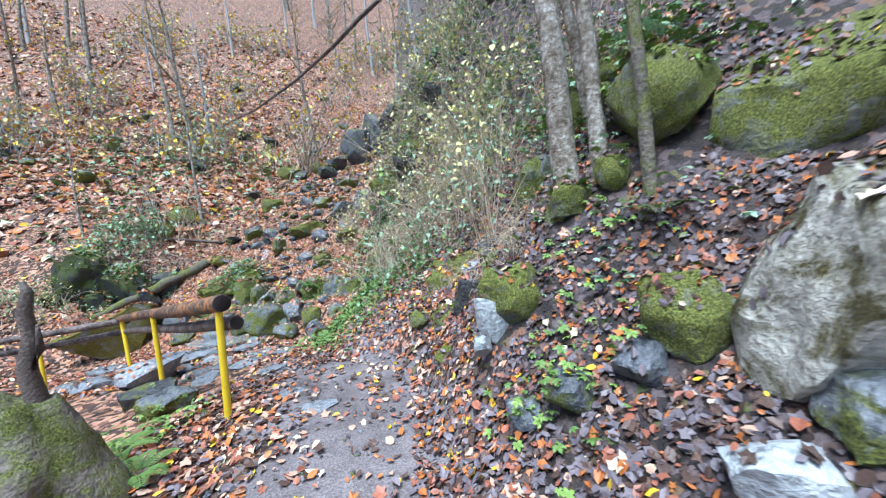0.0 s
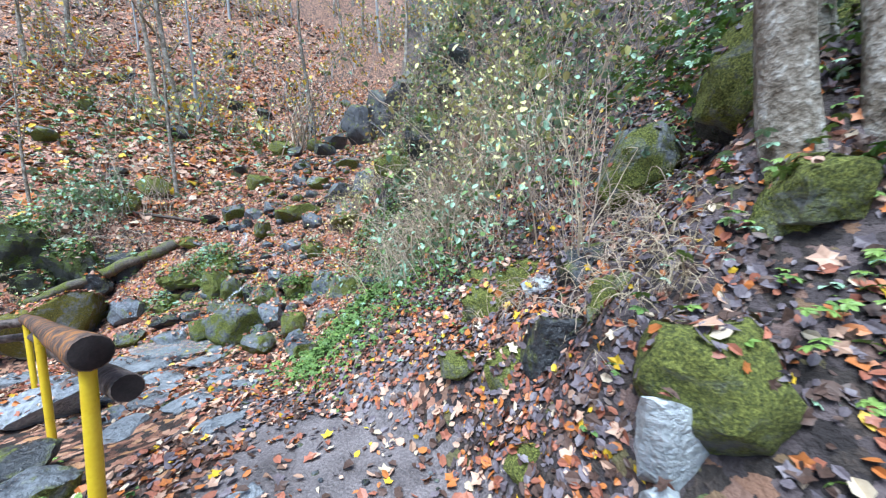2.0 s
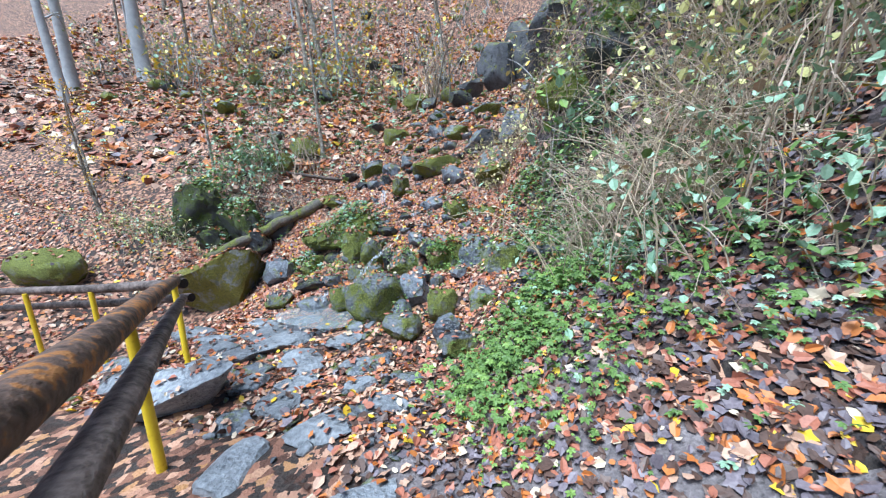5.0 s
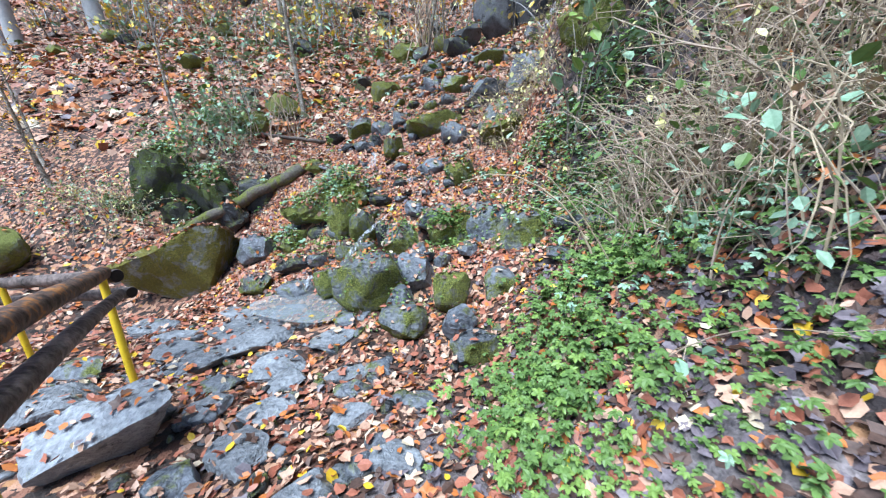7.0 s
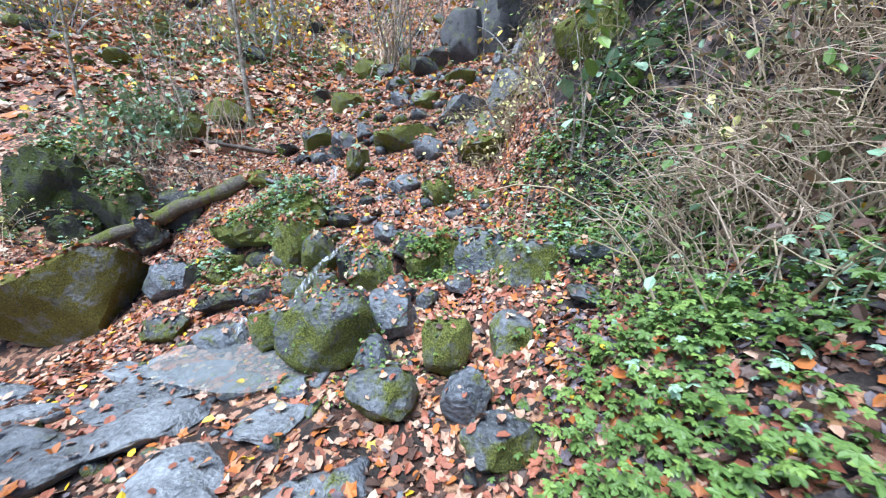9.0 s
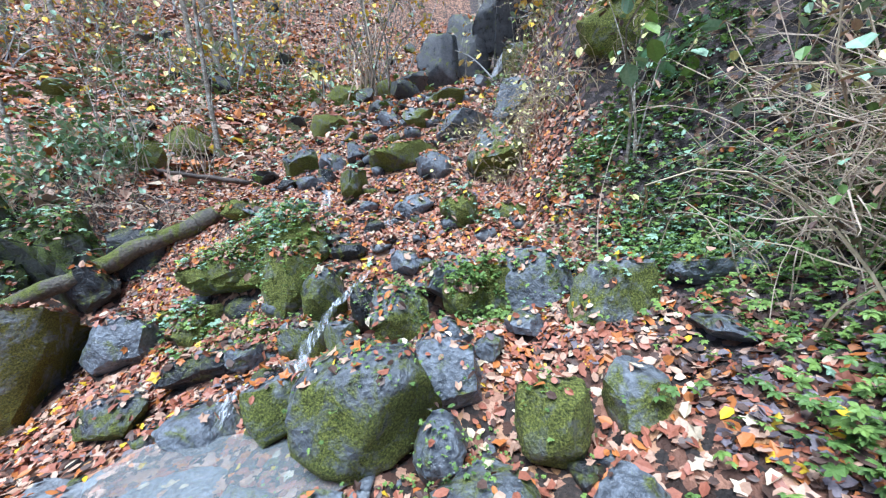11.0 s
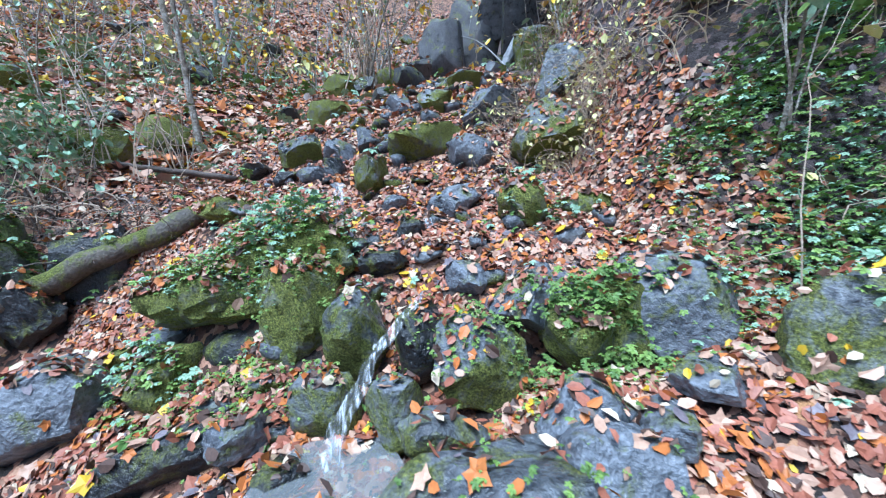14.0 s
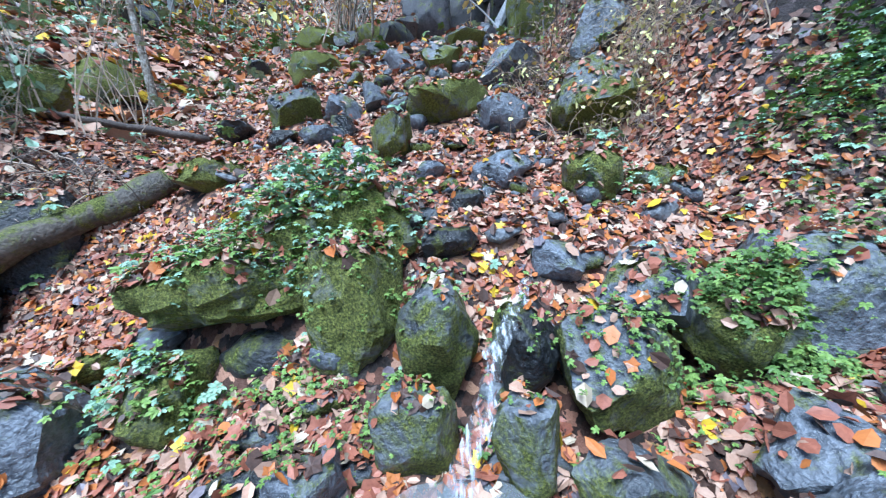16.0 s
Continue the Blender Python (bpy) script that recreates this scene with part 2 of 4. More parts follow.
# ---- mesh helpers ----
class Builder:
    """Collects vertices and faces of one mesh."""

    def __init__(self):
        self.v, self.f, self.m = [], [], []

    def tube(self, pts, radii, sides=5, mat=0, cap=False):
        pts = [Vector(p) for p in pts]
        n0 = len(self.v)
        for i, p in enumerate(pts):
            d = (pts[min(i + 1, len(pts) - 1)] - pts[max(i - 1, 0)]).normalized()
            a = d.cross(Vector((0.31, 0.17, 0.93)) if abs(d.z) < 0.9 else Vector((1, 0, 0))).normalized()
            b = d.cross(a)
            for k in range(sides):
                w = 2 * math.pi * k / sides
                self.v.append(p + radii[i] * (math.cos(w) * a + math.sin(w) * b))
        for i in range(len(pts) - 1):
            for k in range(sides):
                q = n0 + i * sides
                self.f.append((q + k, q + (k + 1) % sides, q + sides + (k + 1) % sides, q + sides + k))
                self.m.append(mat)
        if cap:
            self.f.append(tuple(n0 + k for k in range(sides))[::-1])
            self.f.append(tuple(n0 + (len(pts) - 1) * sides + k for k in range(sides)))
            self.m += [mat, mat]

    def blade(self, p, along, up, length, width, mat=0, fold=0.15, droop=0.0):
        """An oval leaf with a folded midrib."""
        p, along = Vector(p), Vector(along).normalized()
        side = along.cross(Vector(up)).normalized()
        up = side.cross(along)
        n0 = len(self.v)
        for u, w, h in ((0, 0, 0), (0.3, 0.5, fold), (0.72, 0.42, fold - droop * 0.5), (1, 0, -droop), (0.72, -0.42, fold - droop * 0.5), (0.3, -0.5, fold)):
            self.v.append(p + along * (u * length) + side * (w * width) + up * (h * width))
        self.f += [(n0, n0 + 1, n0 + 2, n0 + 3), (n0, n0 + 3, n0 + 4, n0 + 5)]
        self.m += [mat, mat]

    def lobed(self, p, along, up, size, mat=0, curl=0.12):
        """A maple-like leaf with five points."""
        p, along = Vector(p), Vector(along).normalized()
        side = along.cross(Vector(up)).normalized()
        up = side.cross(along)
        n0 = len(self.v)
        self.v.append(p)
        for k, r in enumerate((0.35, 0.75, 0.6, 1.0, 0.66, 1.12, 0.66, 1.0, 0.6, 0.75)):
            w = math.pi + 2 * math.pi * k / 10
            self.v.append(p + size * 0.55 * r * (math.cos(w) * along + math.sin(w) * side) + up * (curl * size * r * r * random.uniform(-0.3, 1)))
        for k in range(10):
            self.f.append((n0, n0 + 1 + k, n0 + 1 + (k + 1) % 10))
            self.m.append(mat)

    def build(self, name, mats, smooth=False, parent=None):
        me = bpy.data.meshes.new(name)
        me.from_pydata([tuple(p) for p in self.v], [], self.f)
        for mt in mats:
            me.materials.append(mt)
        me.polygons.foreach_set("material_index", self.m)
        if smooth:
            me.polygons.foreach_set("use_smooth", [True] * len(self.f))
        me.update()
        ob = new(name, me)
        if parent:
            ob.parent = parent
        return ob


def rv(s=1.0):
    return Vector((random.uniform(-s, s), random.uniform(-s, s), random.uniform(-s, s)))


# ---- ground ----
def sm(a, b, v):
    u = np.clip((v - a) / (b - a), 0, 1)
    return u * u * (3 - 2 * u)
def ground_z(x, y):
    """Height of the ground: a stream bed that climbs ahead, a steep bank on the right, a wooded slope on the left."""
    x, y = np.asarray(x, float), np.asarray(y, float)
    yy = y - .45 * sm(4.9, 6.4, -x) * sm(7.2, 7.8, y) * (1 - sm(9.0, 10.2, y))
    bed = np.interp(yy, [-60, -3, 2.6, 4.6, 5.8, 7.2, 7.7, 8.2, 8.55, 8.9, 9.5, 11, 13, 18, 21, 40, 90], [-9, -.05, .12, .05, -.13, -.12, .02, .16, .55, .82, 1.03, 1.9, 3.0, 5.3, 6.6, 25, 75])
    # right bank
    foot = np.interp(y, [-5, 0, 2.2, 3, 3.5, 4.2, 4.6, 5.2, 6.1, 7, 8, 9, 10, 12, 15, 17, 21], [-.1, -.1, -.08, -.3, -.4, -1.1, -1.6, -2.0, -2.15, -2.6, -2.8, -2.5, -2.5, -2.6, -1.7, -.4, .6])
    r = np.maximum(x - foot, 0)
    steep = np.interp(y, [1.6, 2.2, 2.7, 3.2, 4, 4.6, 5.3, 6, 7, 8, 8.6, 9, 9.5, 10.5, 14, 22], [.55, .75, 1.05, 1.35, .75, .45, .62, .8, .5, .4, .5, .95, 1.5, 1.9, 1.3, .8])
    bank = steep * np.minimum(r, 1.6) + (.85 + .5 * sm(6.5, 8, y)) * np.clip(r - 1.6, 0, 3) + .8 * np.clip(r - 4.6, 0, 4) + .5 * np.maximum(r - 8.6, 0)
    # valley falling away past the railing on the left
    l = np.maximum(-2.2 - x, 0)
    fall = -.085 * np.minimum(l, 7) * (1 - sm(7.0, 8.4, y))
    # left slope
    ledge = np.interp(y, [0, 5, 7, 8.5, 10, 12, 16], [-9.5, -9.0, -8.2, -8.2, -8.6, -9.0, -9.0])
    s = np.maximum(ledge - x, 0)
    left = .5 * np.minimum(s, 1.2) + .25 * np.clip(s - 1.2, 0, 14) + .3 * np.maximum(s - 15, 0)
    # hollow under the roots
    dip = -.5 * sm(5.6, 7.2, -x) * sm(8.2, 9.0, y) * (1 - .6 * sm(14, 18, y))
    hollow = dip - .35 * np.exp(-((x + 8.2) / 1.1) ** 2 - ((y - 9.2) / .55) ** 2) + .9 * np.exp(-((x + 9) / 1.4) ** 2 - ((y - 10.7) / .7) ** 2)
    # mossy hump beside the fall
    shelf = .2 * sm(-3.8, -3.3, x) * sm(7.0, 7.5, y) * (1 - sm(7.8, 8.2, y)) * (1 - sm(-2.4, -1.6, x))
    hump = shelf + .1 * np.exp(-((x + 5.05) / .5) ** 2 - ((y - 8.85) / .3) ** 2) - .12 * np.exp(-((x + 4.3) / .25) ** 2 - ((y - 8.0) / .4) ** 2)
    return hollow + hump + bed + bank + fall + left


def gz(x, y):
    return float(ground_z(x, y)) + rough_z(x, y)


def rough_z(x, y):
    near = 0.06 * noise.noise((x * 1.3, y * 1.3, 0.3)) + 0.03 * noise.noise((x * 4, y * 4, 1.7)) + 0.012 * noise.noise((x * 11, y * 11, 2.7))
    path = math.exp(-((x + 0.75 + 0.42 * max(y - 2.5, 0)) / 0.7) ** 2) if y < 6 else 0
    far = min(1, max(0, (y - 11) / 8, (-8.5 - x) / 6, (x - 3) / 4))
    bank = min(1, max(0, (x + 1.9) / 1.2)) * min(1, max(0, (y - 4.6) / 1.5))
    lumps = abs(noise.noise((x * 0.9, y * 0.9, 9.1))) + 0.5 * noise.noise((x * 2.4, y * 2.4, 3.3))
    return near * (1 - 0.7 * path) + 0.4 * noise.noise((x * 0.25, y * 0.25, 5.1)) * far + 0.32 * bank * (lumps - .2)


def axis(lo, a, b, hi, fine):
    mid = np.arange(a, b, fine)
    left, right = [a], [mid[-1]]
    step = fine
    while left[-1] > lo:
        step *= 1.12
        left.append(left[-1] - step)
    step = fine
    while right[-1] < hi:
        step *= 1.12
        right.append(right[-1] + step)
    return np.concatenate([left[:0:-1], mid, right[1:]])


def build_ground():
    xs, ys = axis(-140, -8, 2.2, 140, 0.06), axis(-60, 0, 12, 150, 0.06)
    gx, gy = np.meshgrid(xs, ys)
    zz = ground_z(gx, gy)
    nx, ny = len(xs), len(ys)
    verts = [(x, y, z + rough_z(x, y)) for x, y, z in zip(gx.ravel().tolist(), gy.ravel().tolist(), zz.ravel().tolist())]
    faces = [(j * nx + i, j * nx + i + 1, (j + 1) * nx + i + 1, (j + 1) * nx + i) for j in range(ny - 1) for i in range(nx - 1)]
    me = bpy.data.meshes.new("ground")
    me.from_pydata(verts, [], faces)
    for mt in (SOIL, MUD, BANK):
        me.materials.append(mt)
    kinds = []
    for j in range(ny - 1):
        for i in range(nx - 1):
            x, y = xs[i], ys[j]
            w = 0.35 * noise.noise((x * 2, y * 2, 8)) + 0.15 * noise.noise((x * 9, y * 9, 8))
            mid = -0.75 - 0.42 * max(y - 2.5, 0)
            kinds.append(1 if y < 5.6 and abs(x - mid) < 0.75 + w else 2 if x > -0.5 - max(0, y - 4.2) * 0.5 + w and x > -2.2 + w else 0)
    me.polygons.foreach_set("material_index", kinds)
    me.polygons.foreach_set("use_smooth", [True] * len(faces))
    return tagged(new("ground", me), "dark forest soil littered with fallen autumn leaves", "ground", kind="structure")


GROUND = build_ground()


# ---- stones ----
def stone_mesh(name, seed, size, mat, angular=0.5, detail=3, rough=0.06):
    """A stone: a ball cut by random planes, then roughened, scaled to its size."""
    rng = random.Random(seed)
    bm = bmesh.new()
    bmesh.ops.create_icosphere(bm, subdivisions=detail, radius=1)
    planes = []
    for _ in range(14):
        n = Vector((rng.gauss(0, 1), rng.gauss(0, 1), rng.gauss(0, 1))).normalized()
        planes.append((n, 1 - angular * rng.uniform(0.22, 0.62)))
    planes.append((Vector((rng.uniform(-.25, .25), rng.uniform(-.25, .25), 1)).normalized(), 1 - 0.5 * angular))
    off = Vector((seed * 1.37 % 50, seed * 2.11 % 50, 0))
    for v in bm.verts:
        c = v.co
        for n, d in planes:
            s = c.dot(n)
            if s > d:
                c = c - n * (s - d) * 0.95
        v.co = c
    ext = [max(abs(v.co[i]) for v in bm.verts) for i in range(3)]
    for v in bm.verts:
        c = Vector((v.co.x / ext[0], v.co.y / ext[1], v.co.z / ext[2]))
        c = c * (1 + rough * 2.0 * noise.noise(c * 1.4 + off) + rough * 1.1 * noise.noise(c * 4 + off) + rough * 0.7 * noise.noise(c * 9 + off) + rough * 0.5 * noise.noise(c * 19 + off))
        v.co = Vector((c.x * size[0] / 2, c.y * size[1] / 2, c.z * size[2] / 2))
    me = bpy.data.meshes.new(name)
    bm.to_mesh(me)
    bm.free()
    me.materials.append(mat)
    me.polygons.foreach_set("use_smooth", [True] * len(me.polygons))
    me.set_sharp_from_angle(angle=radians(32))
    return me


LOOKS = {
    "slate": (SLATE, "rock", "grey wet slate rock lying among fallen leaves"),
    "moss": (SLATE_MOSS, "rock", "grey rock with patches of green moss beside the stream"),
    "green": (SLATE_GREEN, "boulder", "rounded boulder covered in green moss by the stream"),
    "dark": (SLATE_DARK, "rock", "dark wet rock in the stream bed"),
    "slab": (SLAB, "stone_slab", "flat grey slate slab laid in the muddy path"),
    "lime": (LIME, "boulder", "large pale boulder with yellowish lichen on the bank"),
    "lean": (SLATE_LEAN, "boulder", "long slanting boulder with yellow-green moss by the path"),
    "cliff": (CLIFF, "cliff_rock", "dark wet cliff block beside a mossy cleft"),
    "hollow": (HOLLOW_ROCK, "boulder", "mossy boulder, coloured dark for the shade in the hollow bank"),
    "white": (WHITE_STONE, "rock", "bluish white broken rock set in the mossy bank"),
}
stone_count = [0]


def stone(x, y, w, d, h, look_name="slate", turn=None, sink=0.3, angular=0.6, tilt=(0, 0), detail=3, z=None, rough=0.06):
    """One stone resting in the ground at x, y with its width, depth and height."""
    stone_count[0] += 1
    seed = stone_count[0]
    mat, name, label = LOOKS[look_name]
    if w > 0.4 and y < 12:
        detail = 4
    ob = new(name, stone_mesh(name, seed, (w, d, h), mat, min(1, angular + .15), detail, rough))
    base = gz(x, y) if z is None else z
    ob.matrix_world = pose(x, y, base + h * (0.5 - sink), tilt[0], tilt[1], random.Random(seed).uniform(0, 360) if turn is None else turn)
    return tagged(ob, label, "rock", "rocks along the stream")


# stepping stones and boulders at the pool
def boulder(x, y, w, d, h, z, look_name, turn=None, angular=.5, tilt=(0, 0), rough=.06):
    """A stone whose underside lies at the height z."""
    return stone(x, y, w, d, h, look_name, turn, 0, angular, tilt, 4, z, rough)


boulder(-3.7, 7.14, .88, .62, .76, -.29, "moss", 22, .3, (0, -8), .04)
boulder(-3.26, 7.37, .44, .4, .52, -.17, "slate", 15, .35)
boulder(-3.08, 6.54, .47, .44, .38, -.25, "moss", 40, .3)
boulder(-3.28, 6.92, .35, .32, .34, -.22, "slate", 80, .4)
boulder(-2.72, 6.94, .37, .35, .50, -.16, "green", 10, .35)
boulder(-2.26, 7.1, .41, .37, .46, -.16, "moss", 60, .4)
boulder(-2.54, 6.52, .31, .28, .33, -.21, "slate", 30, .5)
boulder(-2.3, 6.22, .46, .33, .31, -.23, "moss", 18, .6)
boulder(-2.12, 7.74, .68, .52, .60, .15, "moss", 8, .6)
boulder(-4.42, 7.32, .46, .4, .47, -.3, "moss", 20, .5)
boulder(-4.94, 7.32, .52, .42, .34, -.34, "slate", 10, .6)
boulder(-5.74, 7.5, .54, .42, .40, -.37, "moss", 20, .7)
boulder(-6.27, 8.12, .62, .5, .58, -.12, "slate", 30, .6)
boulder(-6.66, 8.5, .72, .55, .74, -.31, "slate", 15, .5)
boulder(-7.12, 7.6, 2.2, .95, 1.2, -.5, "lean", 28, 1.0, (10, -17), .05)
# mossy mound that the water runs beside
boulder(-4.8, 8.47, .56, .52, .98, .08, "green", 12, .6, (-6, 0), .09)
boulder(-5.08, 8.8, 1.05, .62, .7, .46, "green", 5, .35, (0, 0), .1)
boulder(-5.42, 8.64, 1.15, .72, .5, .42, "green", 8, .45, (-4, -14), .12)
boulder(-5.12, 8.24, .62, .36, .32, -.12, "green", 0, .5)
boulder(-5.76, 8.36, .56, .5, .72, -.24, "green", 25, .5, (0, 0), .09)
boulder(-5.3, 8.5, .5, .3, .4, .08, "dark", 0, .4)
boulder(-4.42, 8.28, .38, .4, .68, .08, "moss", 20, .35)
boulder(-4.56, 8.04, .38, .3, .52, -.16, "moss", 0, .4)
boulder(-4.03, 8.24, .3, .36, .46, .12, "dark", 35, .4)
boulder(-4.13, 7.86, .3, .28, .4, -.06, "moss", 10, .4)
boulder(-5.25, 7.78, .66, .26, .28, -.12, "dark", 32, .6)
boulder(-4.92, 7.86, .34, .28, .22, -.02, "slate", 15, .7)
boulder(-4.62, 7.68, .3, .26, .26, -.16, "dark", 50, .5)
# blocks on the other side of the water
boulder(-3.72, 8.02, .64, .5, .56, .02, "moss", 6, .75, (0, 4))
boulder(-3.3, 8.42, .58, .8, .52, .27, "slate", -8, .55, (6, 0), .04)
boulder(-2.55, 8.24, .66, .7, .72, .11, "slate", 14, .6, (3, -5), .05)
boulder(-3.14, 8.1, .42, .36, .46, .18, "green", 0, .5)
boulder(-2.9, 8.2, .34, .36, .5, .15, "green", 40, .5)
boulder(-3.32, 7.6, .42, .34, .3, .1, "slate", 20, .75)
boulder(-3.9, 7.62, .4, .3, .3, .02, "moss", 10, .5)
boulder(-2.98, 7.55, .26, .22, .2, .12, "slate", 60, .7)
boulder(-2.72, 7.72, .3, .26, .2, .18, "slate", 10, .7)
boulder(-3.72, 8.6, .3, .26, .26, .52, "slate", 0, .6)
boulder(-4.3, 8.75, .34, .26, .24, .66, "dark", 0, .6)
boulder(-4.6, 8.95, .4, .3, .22, .78, "slate", 20, .7)
stone(-6.0, 8.75, .45, .35, .2, "slate", None, .3, .7)
stone(-6.5, 8.9, .5, .3, .22, "green", None, .3, .4)
# upstream rocks
stone(-6.4, 10.25, .78, .55, .42, "green", 20, .3, .5)
stone(-5.85, 11.1, .66, .5, .48, "moss", 10, .25, .8)
stone(-5.25, 11.0, .46, .5, .5, "slate", 40, .25, .8)
stone(-4.95, 11.25, .4, .5, .45, "slate", None, .25, .8)
stone(-4.68, 10.15, .56, .45, .48, "moss", None, .25, .8)
stone(-4.1, 10.85, 1.35, .5, .55, "green", 38, .2, .6, (0, -12), 4)
stone(-3.55, 10.5, .48, .44, .52, "slate", None, .2, .5)
stone(-3.1, 11.9, 1.0, .8, .75, "slate", None, .25, .8, (0, 0), 4)
stone(-2.65, 10.55, 1.1, .8, 1.0, "moss", None, .3, .6, (0, 0), 4)
stone(-3.75, 9.7, .62, .45, .30, "slate", 10, .25, .5)
stone(-3.2, 9.32, .52, .46, .46, "green", None, .25, .3)
stone(-2.6, 9.42, .58, .3, .24, "green", 5, .25, .4)
stone(-5.4, 10.4, .4, .3, .26, "slate", None, .3, .8)
stone(-5.85, 10.55, .44, .3, .26, "dark", None, .3, .8)
stone(-4.36, 9.75, .28, .26, .24, "slate", None, .3, .6)
stone(-5.2, 10.62, .3, .3, .34, "dark", None, .3, .8)
stone(-6.7, 11.6, .5, .4, .34, "dark", None, .3, .7)
stone(-5.6, 9.4, .42, .3, .2, "slate", None, .3, .7)
stone(-4.9, 9.1, .34, .3, .24, "moss", None, .3, .5)
stone(-6.05, 9.3, .5, .34, .2, "slate", None, .3, .7)
stone(-4.15, 9.15, .26, .22, .2, "dark", None, .3, .6)
stone(-6.1, 13.15, .9, .7, .7, "green", None, .3, .5)
stone(-4.7, 13.0, .6, .5, .5, "slate", None, .3, .7)
stone(-4.0, 12.6, .7, .5, .5, "moss", None, .3, .7)
stone(-5.2, 14.4, .8, .6, .5, "dark", None, .3, .7)
stone(-3.4, 14.2, 1.0, .8, .6, "moss", None, .3, .7)
stone(-4.75, 16.3, 1.1, .8, .8, "dark", None, .3, .7)
stone(-6.85, 17.3, 1.3, 1.0, 1.0, "green", None, .3, .6)
stone(-5.6, 17.6, 1.2, .9, .9, "green", None, .3, .6)
stone(-2.2, 11.1, .95, .8, .9, "slate", None, .3, .8)
stone(-7.9, 15.6, .7, .5, .45, "dark", None, .3, .7)
# slabs of the path
stone(-3.1, 4.3, .34, .52, .16, "slab", 10, .4, .9)
stone(-2.8, 4.72, .46, .34, .12, "slab", 20, .22, .8)
stone(-5.15, 6.6, 1.0, .7, .16, "slab", 15, .22, .8)
stone(-2.25, 4.25, .42, .34, .1, "slab", 40, .5, .9)
stone(-4.05, 5.95, .62, .5, .14, "slab", -20, .22, .8)
stone(-4.3, 5.6, .46, .36, .16, "slate", 10, .4, .7)
stone(-3.6, 5.35, .4, .3, .1, "slab", 60, .22, .8)
stone(-3.42, 5.0, .52, .36, .14, "slab", -10, .22, .8)
stone(-4.6, 6.35, .5, .75, .14, "slab", -25, .22, .8)
stone(-3.75, 5.75, .42, .36, .12, "slab", 30, .22, .8)
stone(-5.6, 6.95, .7, .3, .12, "slab", -10, .4, .9)
stone(-5.9, 6.4, .6, .36, .14, "slab", 10, .4, .9)
stone(-3.3, 5.9, .36, .3, .1, "slab", 0, .22, .8)
stone(-2.9, 5.35, .3, .26, .09, "slab", 80, .22, .8)
stone(-3.55, 4.75, .34, .3, .22, "slate", 0, .35, .7)
stone(-3.1, 6.0, .3, .22, .1, "slate", 0, .4, .7)
stone(-4.25, 6.75, .34, .3, .14, "slate", 0, .3, .7)
stone(-4.3, 4.88, .9, .6, .62, "slab", 30, .36, .8, (4, -9), 4)
stone(-5.35, 5.1, .7, .5, .34, "slab", 15, .3, .85)
stone(-6.6, 6.5, .8, .5, .2, "slab", 15, .3, .85)
stone(-6.2, 5.6, .7, .5, .3, "slate", 15, .3, .85)
stone(-1.25, 3.0, .42, .26, .06, "slab", 20, .5, .8)
stone(-1.6, 3.35, .3, .2, .06, "slab", 70, .5, .8)
stone(-2.85, 3.4, .5, .4, .34, "moss", 20, .3, .6)
stone(-3.3, 3.7, .5, .34, .3, "dark", 20, .3, .6)
stone(-10.6, 6.9, 1.4, 1.0, 1.0, "green", 0, .3, .4)
# right bank
stone(.33, 2.62, .30, .16, .46, "white", 10, .0, .9, (18, -12), 3, .6)
stone(.22, 2.5, .2, .14, .24, "white", 50, .2, .9, (30, 20), 3, .62)
stone(.52, 2.72, .6, .5, .62, "green", 10, .1, .4, (0, 0), 4, .72)
stone(-.05, 4.5, .42, .36, .42, "green", 0, .2, .4)
stone(-.3, 4.0, .34, .3, .26, "green", 0, .3, .5)
stone(1.72, 1.22, 1.75, 1.0, 1.02, "lime", 12, .0, .6, (0, -10), 4, .72)
stone(1.2, 1.75, .45, .4, .5, "green", 0, .3, .4, (0, 0), 4)
stone(2.6, 2.35, 1.4, 1.1, 1.3, "green", 0, .1, .5, (0, 0), 4, 1.5)
stone(1.75, 2.75, .8, .7, .75, "green", 0, .2, .5)
stone(1.32, .98, .46, .36, .28, "moss", 0, .45, .5)
stone(.95, 1.0, .36, .3, .28, "white", 0, .25, .6)
stone(.62, 1.85, .36, .3, .3, "moss", 0, .3, .6)
stone(.95, 1.75, .4, .26, .26, "slate", 30, .3, .7)
stone(.38, 1.95, .22, .2, .18, "slate", 30, .3, .7)
stone(1.7, 3.6, .9, .8, .9, "green", 0, .25, .5)
stone(1.3, 4.4, .7, .6, .8, "moss", 0, .25, .6)
boulder(.12, 4.66, 1.05, .6, .8, .45, "green", 12, .7, (8, 0))
boulder(.42, 4.3, .5, .34, .5, .75, "white", 20, .8, (10, 6))
boulder(.8, 4.0, 1.0, .55, .7, .85, "dark", 8, .7, (10, 0))
boulder(.3, 3.6, .7, .5, .7, .4, "dark", 30, .6)
boulder(.02, 3.75, .4, .34, .5, .3, "green", 30, .4)
boulder(.62, 3.35, .6, .45, .6, .75, "green", 0, .5)
boulder(.05, 3.1, .4, .3, .45, .1, "green", 0, .5)
boulder(1.14, 2.98, .46, .42, .7, 1.15, "green", 0, .35, (0, 0), .12)
boulder(1.36, 2.86, .44, .4, .6, 1.15, "green", 40, .35, (0, 0), .12)
